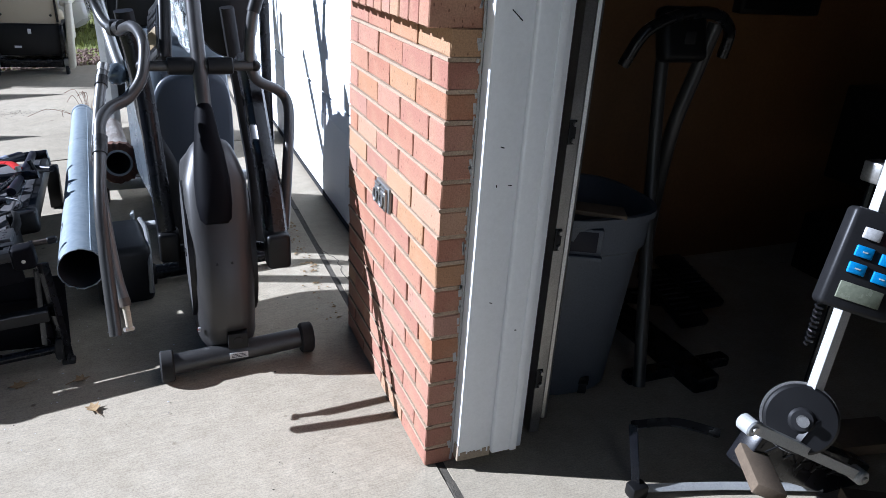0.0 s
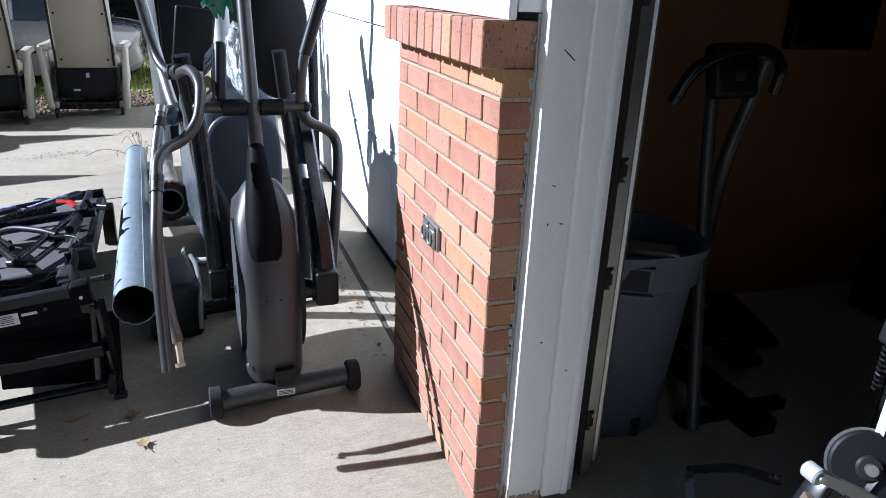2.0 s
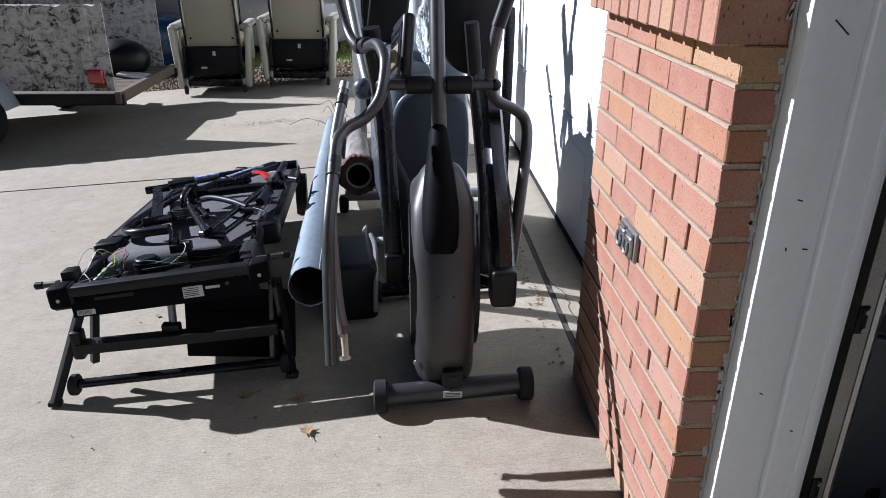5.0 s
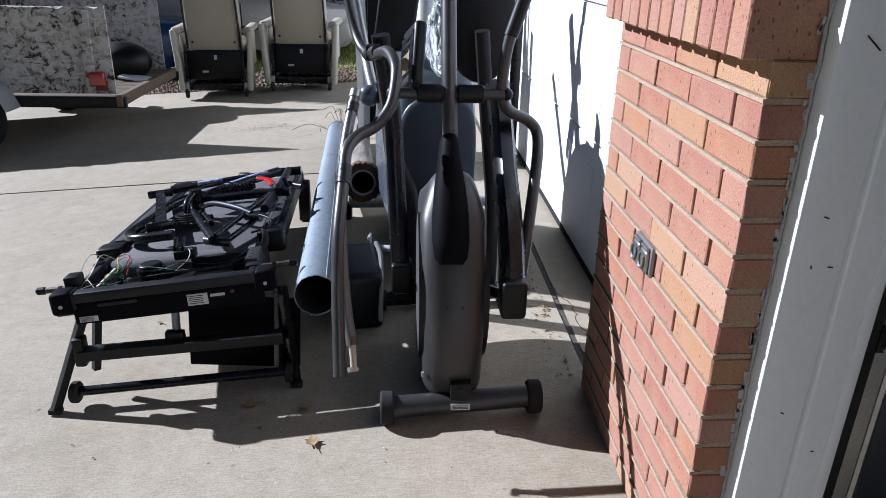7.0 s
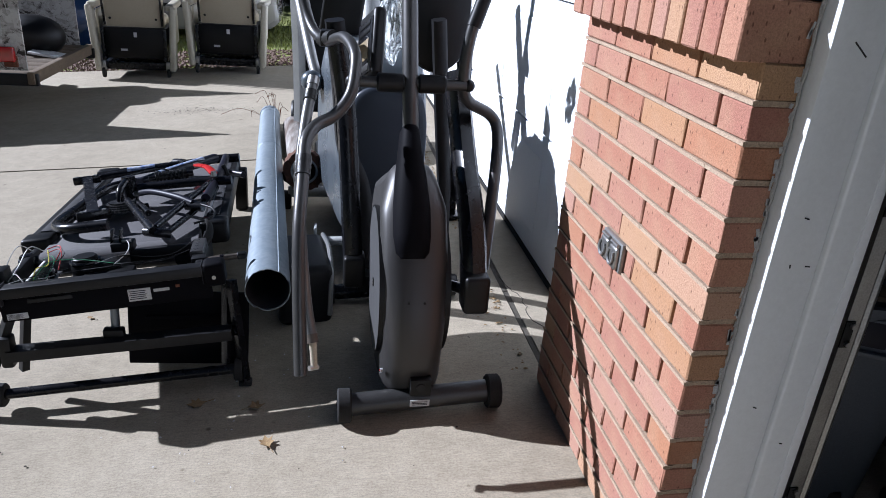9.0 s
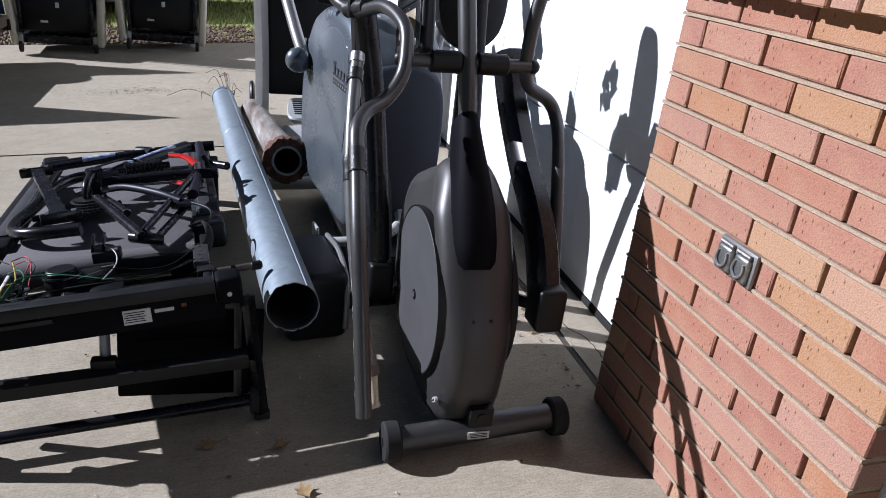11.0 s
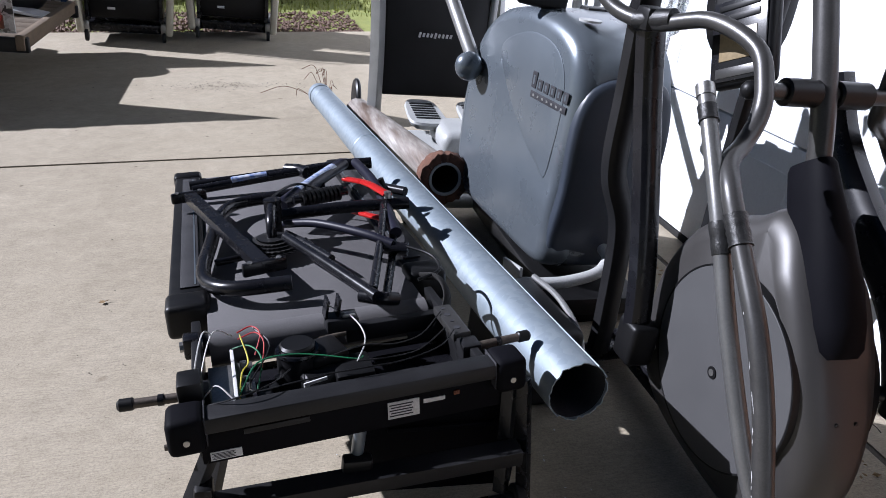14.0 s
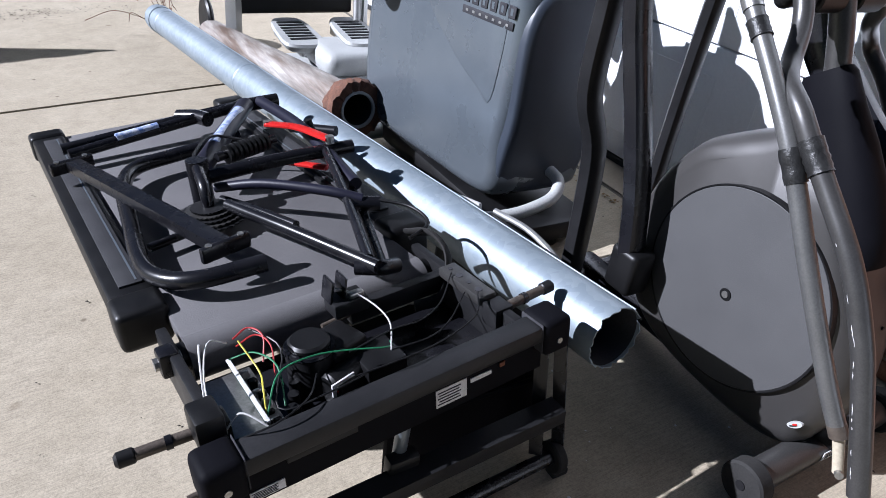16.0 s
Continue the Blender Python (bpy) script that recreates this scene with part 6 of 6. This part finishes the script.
# ---------------------------------------------------------------- far side of the driveway
def recliner(x, y, turn, label):
    m = Matrix.Translation((x, y, gz(x))) @ Matrix.Rotation(turn, 4, "Z")
    t = thing("recliner_chair", label, "medical recliner", m, group="recliners at the driveway's end", world=False)
    B = Matrix.Rotation(radians(9), 4, "X")
    bk = part("backrest", box((0, 0.06, 0.86), (0.56, 0.10, 0.98), 0.045, B, seg=3), CREAM, t, "cream vinyl backrest")
    part("back_panel", box((0, -0.005, 0.84), (0.50, 0.02, 0.84), 0.008, B), CREAM, bk)
    hz = tube([(-0.262, 0.03, 0.50), (-0.262, -0.04, 0.85), (-0.25, -0.11, 1.15), (-0.24, -0.13, 1.24), (-0.20, -0.145, 1.29), (0, -0.148, 1.30), (0.20, -0.145, 1.29), (0.24, -0.13, 1.24), (0.25, -0.11, 1.15), (0.262, -0.04, 0.85), (0.262, 0.03, 0.50)], 0.011, 8)
    part("push_handle", hz, BLACKM, bk, "black tube push handle")
    part("handle_clip", box((0, -0.14, 1.27), (0.05, 0.02, 0.07), 0.005), BLACK, bk)
    part("head_cushion", box((0, 0.0, 1.36), (0.52, 0.13, 0.2), 0.05, B, seg=3), CREAM, bk)
    for q in ((-0.21, 0.56), (0.21, 0.56), (-0.215, 1.0), (0.215, 1.0)):
        part("rivet", cyl((q[0], 0.0 - (q[1] - 0.84) * 0.15, q[1]), (q[0], -0.02 - (q[1] - 0.84) * 0.15, q[1]), 0.012, 8), BLACK, bk)
    part("seat", box((0, 0.36, 0.50), (0.52, 0.56, 0.14), 0.05, seg=3), CREAM, t)
    part("leg_rest", box((0, 0.70, 0.34), (0.48, 0.12, 0.36), 0.04, seg=3), CREAM, t)
    for s in (-1, 1):
        arm = part("arm_rest", box((s * 0.35, 0.26, 0.68), (0.09, 0.62, 0.06), 0.022, seg=3), CREAMP, t)
        part("arm_panel", box((s * 0.36, 0.0, 0.38), (0.06, 0.16, 0.62), 0.02, Matrix.Rotation(s * 0.06, 4, "Y"), seg=3), CREAMP, arm)
        part("side_panel", box((s * 0.34, 0.33, 0.46), (0.03, 0.44, 0.34), 0.012), CREAMP, arm)
        part("frame_rail", box((s * 0.28, 0.26, 0.19), (0.035, 0.66, 0.04), 0.006), BLACKM, t)
        part("frame_post", box((s * 0.285, -0.02, 0.32), (0.03, 0.035, 0.30), 0.005), BLACKM, t)
        for y2 in (-0.04, 0.55):
            cs = part("caster", cyl((s * 0.30 - 0.014, y2, 0.05), (s * 0.30 + 0.014, y2, 0.05), 0.05, 20, bevel=0.006), RUBBER, t)
            part("caster_fork", box((s * 0.30, y2 + 0.01, 0.12), (0.05, 0.045, 0.09), 0.01), STEEL, cs)
    part("under_seat", box((0, 0.24, 0.33), (0.60, 0.46, 0.30), 0.02), BLACK, t)
    part("base_tray", box((0, 0.24, 0.11), (0.64, 0.50, 0.07), 0.012), BLACKM, t)
    part("skirt_bar", box((0, 0.0, 0.13), (0.60, 0.03, 0.04), 0.006), BLACKM, t)
    part("mechanism", box((0.02, 0.04, 0.30), (0.5, 0.05, 0.06), 0.01), BLACKM, t)
    part("mechanism", box((-0.03, 0.1, 0.22), (0.44, 0.04, 0.04), 0.01), BLACKM, t)
    part("tag", box((0.02, -0.06, 0.42), (0.03, 0.004, 0.045), 0.001), LABEL, t)
    part("tag", box((-0.1, -0.02, 0.27), (0.06, 0.004, 0.02), 0.001), LABEL, t)
    return t


recliner(-2.50, 6.50, 0.07, "worn cream vinyl recliner on casters, its back panel turned out")
recliner(-1.63, 6.58, -0.02, "cream vinyl recliner on casters with a hanging white tag")


def wavy_board(x0, x1, y, z0, z1, thick, seed):
    r = random.Random(seed)
    bm = bmesh.new()
    n = 40
    f = [[bm.verts.new((x0 + (x1 - x0) * i / n, y + dy, z)) for i in range(n + 1) for z in (z0, z1 + (r.uniform(-0.018, 0.018) if dy == 0 else 0))] for dy in (0, thick)]
    for i in range(n):
        for k in (0, 1):
            a = f[k]
            bm.faces.new((a[2 * i], a[2 * i + 2], a[2 * i + 3], a[2 * i + 1]))
        bm.faces.new((f[0][2 * i + 1], f[0][2 * i + 3], f[1][2 * i + 3], f[1][2 * i + 1]))
        bm.faces.new((f[0][2 * i], f[0][2 * i + 2], f[1][2 * i + 2], f[1][2 * i]))
    for i in (0, n):
        bm.faces.new((f[0][2 * i], f[0][2 * i + 1], f[1][2 * i + 1], f[1][2 * i]))
    return bm


def trailer():
    t = thing("utility_trailer", "small utility trailer with peeling weathered board sides", "trailer", Matrix.Translation((-4.2, 5.4, gz(-4.2))))
    part("side_board", wavy_board(-5.6, -2.86, 4.74, 0.17, 0.83, 0.018, 1), OSB, t)
    part("side_board", wavy_board(-5.6, -2.92, 6.20, 0.14, 0.90, 0.018, 2), OSB, t)
    part("front_board", box((-5.59, 5.47, 0.5), (0.02, 1.46, 0.68)), OSB, t)
    part("stake", box((-3.03, 4.732, 0.50), (0.075, 0.03, 0.62), 0.004, Matrix.Rotation(0.05, 4, "Y")), OSB, t)
    part("stake", box((-4.55, 4.732, 0.50), (0.075, 0.03, 0.66), 0.004), PLANK, t)
    for i in range(9):
        part("bed_plank", box((-4.2, 4.83 + i * 0.162, 0.13), (2.75, 0.155, 0.035), 0.004), PLANK, t)
    part("rear_sill", box((-2.84, 5.47, 0.115), (0.05, 1.5, 0.09), 0.006), PLANK, t)
    part("frame_rail", box((-4.2, 4.76, 0.10), (2.8, 0.05, 0.09), 0.006), DGREY, t)
    part("frame_rail", box((-4.2, 6.2, 0.08), (2.8, 0.05, 0.09), 0.006), DGREY, t)
    lamp = part("tail_lamp", box((-2.98, 4.712, 0.29), (0.12, 0.05, 0.11), 0.012, seg=3), LENS, t, "red tail lamp")
    part("lamp_base", box((-2.98, 4.735, 0.235), (0.13, 0.03, 0.08), 0.006), RUST, lamp)
    for y, s in ((4.62, -1), (6.36, 1)):
        zc = gz(-3.98) + 0.28
        w = part("wheel", cyl((-4.0, y - 0.09, zc), (-4.0, y + 0.09, zc), 0.28, 40, bevel=0.03), RUBBER, t)
        part("rim", cyl((-4.0, y - 0.095, zc), (-4.0, y + 0.095, zc), 0.16, 28, bevel=0.01), PALE, w)
        fn = tube([(-4.38, y, zc + 0.10), (-4.27, y, zc + 0.27), (-4.0, y, zc + 0.34), (-3.73, y, zc + 0.27), (-3.62, y, zc + 0.08)], 0.12, 12, flat=0.06, up=(0, 0, 1))
        part("fender", fn, PALE, t, "bare metal fender")
    part("axle", cyl((-4.0, 4.6, gz(-4) + 0.28), (-4.0, 6.4, gz(-4) + 0.28), 0.03, 12), DGREY, t)
    jumble = part("black_sack", ball((-3.15, 5.75, 0.28), 0.24, squash=(1.1, 0.9, 0.75)), BLACK, t, "black sack in the trailer")
    part("paper_sheet", box((-2.98, 5.55, 0.165), (0.26, 0.2, 0.02), 0.004, Matrix.Rotation(0.15, 4, "Y")), LABEL, t)
    return t


trailer()


def vehicle(name, label, x0, y0, length, paint, kind, flip=1):
    """A parked vehicle seen from its side, built from a lofted body, cabin and wheels."""
    z = gz(x0) - 0.06
    m = Matrix.Translation((x0, y0, z))
    t = thing(name, label, kind, m, world=False)
    L = length
    low = smooth_outline([(0.0, 0.42), (0.03, 0.75), (0.10, 0.92), (L * 0.25, 1.0), (L * 0.7, 1.02), (L - 0.05, 0.95), (L, 0.72), (L - 0.02, 0.40), (L * 0.8, 0.30), (L * 0.2, 0.30)], 4)
    part("body", pillow(low, [(0.0, 0.06), (0.03, 0.015), (0.10, 0.0), (1.6, 0.0), (1.7, 0.02), (1.75, 0.06)], lambda u, v, d: (u, d, v)), paint, t)
    a, b = L * 0.28, L * 0.78
    part("roof", box(((a + b) / 2, 0.88, 1.62), (b - a - 0.35, 1.35, 0.05), 0.02, seg=3), paint, t)
    for s in (0.10, 1.66):
        for u0, u1 in ((a, a + 0.3), ((a + b) / 2, (a + b) / 2), (b, b - 0.25)):
            tp = s + (0.12 if s < 1 else -0.12)
            part("roof_pillar", tube([(u0, s, 0.98), (u1, tp, 1.62)], 0.04, 8), paint, t)
        for u0, u1, w0, w1 in ((a + 0.05, (a + b) / 2 - 0.04, a + 0.33, (a + b) / 2 - 0.04), ((a + b) / 2 + 0.04, b - 0.05, (a + b) / 2 + 0.04, b - 0.28)):
            bm = bmesh.new()
            tp = s + (0.11 if s < 1 else -0.11)
            q = [bm.verts.new(c) for c in ((u0, s, 1.0), (u1, s, 1.0), (w1, tp, 1.59), (w0, tp, 1.59))]
            bm.faces.new(q)
            bmesh.ops.solidify(bm, geom=bm.faces[:], thickness=0.006)
            part("side_window", bm, GLASS, t, "dark glass side window")
    for u in (L * 0.18, L * 0.82):
        for y in (0.02, 1.54):
            w = part("wheel", cyl((u, y, 0.33), (u, y + 0.2, 0.33), 0.33, 36, bevel=0.03), RUBBER, t)
            part("rim", cyl((u, y - 0.006, 0.33), (u, y + 0.206, 0.33), 0.2, 24, bevel=0.02), STEEL, w)
    part("door_line", box((L * 0.53, -0.002, 0.7), (0.012, 0.01, 0.5)), BLACK, t)
    part("door_handle", box((L * 0.48, -0.012, 0.86), (0.16, 0.03, 0.03), 0.008), BLACK, t)
    part("side_strip", box((L * 0.5, -0.004, 0.62), (L * 0.8, 0.02, 0.05), 0.006), DGREY, t)
    return t


vehicle("blue_pickup", "dark blue parked pickup cab with glass side windows", -7.6, 8.6, 4.3, BLUECAR, "pickup truck")
vehicle("beige_car", "pale beige parked car behind the recliners", -4.6, 9.6, 3.3, WHITECAR, "car")

# gravel bed behind the recliners
rnd = random.Random(77)
bm = bmesh.new()
for i in range(2600):
    x, y = rnd.uniform(-4.6, -0.4), 6.97 + rnd.random() ** 1.3 * 1.3
    r = rnd.uniform(0.012, 0.03)
    c = Vector((x, y, gz(x) - 0.045 + rnd.uniform(0, 0.03)))
    vs = [bm.verts.new(c + Vector((d[0] * r * rnd.uniform(0.7, 1.3), d[1] * r * rnd.uniform(0.7, 1.3), d[2] * r * rnd.uniform(0.5, 1.0)))) for d in ((1, 0, 0), (0, 1, 0), (-1, 0, 0), (0, -1, 0), (0, 0, 1), (0, 0, -1))]
    for a in range(4):
        b = (a + 1) % 4
        bm.faces.new((vs[a], vs[b], vs[4]))
        bm.faces.new((vs[b], vs[a], vs[5]))
tagged(part("gravel", bm, GRAVEL, None, smooth=False), "red-brown landscaping gravel at the driveway's end", "gravel", kind="stuff")
# grass blades on the lawn strip
bm = bmesh.new()
for i in range(5000):
    x, y = rnd.uniform(-4.5, 0.5), rnd.uniform(8.2, 12.0)
    h, a = rnd.uniform(0.03, 0.09), rnd.uniform(0, 6.28)
    c, d = Vector((x, y, gz(x) - 0.062)), Vector((math.cos(a), math.sin(a), 0)) * 0.008
    q = [bm.verts.new(p) for p in (c - d, c + d, c + Vector((d.y * 3, -d.x * 3, h)))]
    bm.faces.new(q)
tagged(part("grass_blades", bm, GRASS, None, smooth=False), "short sunlit lawn grass beyond the gravel", "grass", kind="stuff")
# hedge coloured near black for the deep shade there, and dark fence, closing the view
hd = thing("hedge", "added hedge at the back of the lawn, its deep shade put into near-black foliage", "hedge", Matrix.Translation((-2, 14, gz(-2))))
for j in range(6):
    bm = bmesh.new()
    for i in range(700):
        c = Vector((-13 + j * 3 + rnd.uniform(0, 3.2), 13.2 + rnd.uniform(0, 1.4), gz(-4) + rnd.uniform(0, 1) ** 0.8 * 2.6))
        n = Vector((rnd.uniform(-1, 1), rnd.uniform(-1, 1), rnd.uniform(-1, 1))).normalized()
        u = n.orthogonal().normalized() * rnd.uniform(0.06, 0.14)
        w = n.cross(u)
        bm.faces.new([bm.verts.new(c + o) for o in (u, w * 0.6, -u, -w * 0.6)])
    part("foliage", bm, HEDGE_SHADE, hd, smooth=False)
tagged(part("fence", box((-5, 15, 0.8), (26, 0.08, 2.4)), DGREY, None), "dark board fence behind the hedge", "fence", kind="structure")


# litter swept against the house and paint chips under the pipes
def flakes(name, label, category, material, count, spot, size, seed):
    r = random.Random(seed)
    bm = bmesh.new()
    for i in range(count):
        x, y = spot(r)
        c = Vector((x, y, gz(x) + 0.0025))
        a, s = r.uniform(0, 6.28), size * r.uniform(0.35, 1.2)
        u, v = Vector((math.cos(a), math.sin(a), r.uniform(-0.2, 0.2))) * s, Vector((-math.sin(a), math.cos(a), r.uniform(-0.2, 0.2))) * s * r.uniform(0.3, 0.8)
        lift = Vector((0, 0, s * 0.35))
        q = [bm.verts.new(c + o) for o in (u, v, -u * 0.8, -v)]
        top = bm.verts.new(c + lift)
        for k in range(4):
            bm.faces.new((q[k], q[(k + 1) % 4], top))
        bm.faces.new(q[::-1])
    tagged(part(name, bm, material, None, smooth=False), label, category, kind="stuff")


flakes("leaf_litter", "dry leaf crumbs and dirt swept against the house", "litter", LEAF, 260, lambda r: (-0.005 - abs(r.gauss(0, 0.035)), r.uniform(0.85, 3.4)), 0.011, 3)
flakes("paint_chips", "small pale chips scattered on the concrete", "debris", LABEL, 70, lambda r: (r.gauss(-0.98, 0.22), r.uniform(0.45, 1.5)), 0.005, 5)
flakes("dirt_crumbs", "dark dirt crumbs scattered on the concrete", "debris", DIRT, 160, lambda r: (r.uniform(-2.6, -0.1), r.uniform(-0.3, 3.2)), 0.005, 7)
flakes("dirt_patch", "thin brown dirt and broken wire swept over the concrete", "dirt", DIRT, 260, lambda r: (r.gauss(-1.68, 0.24), r.gauss(4.9, 0.06)), 0.007, 11)
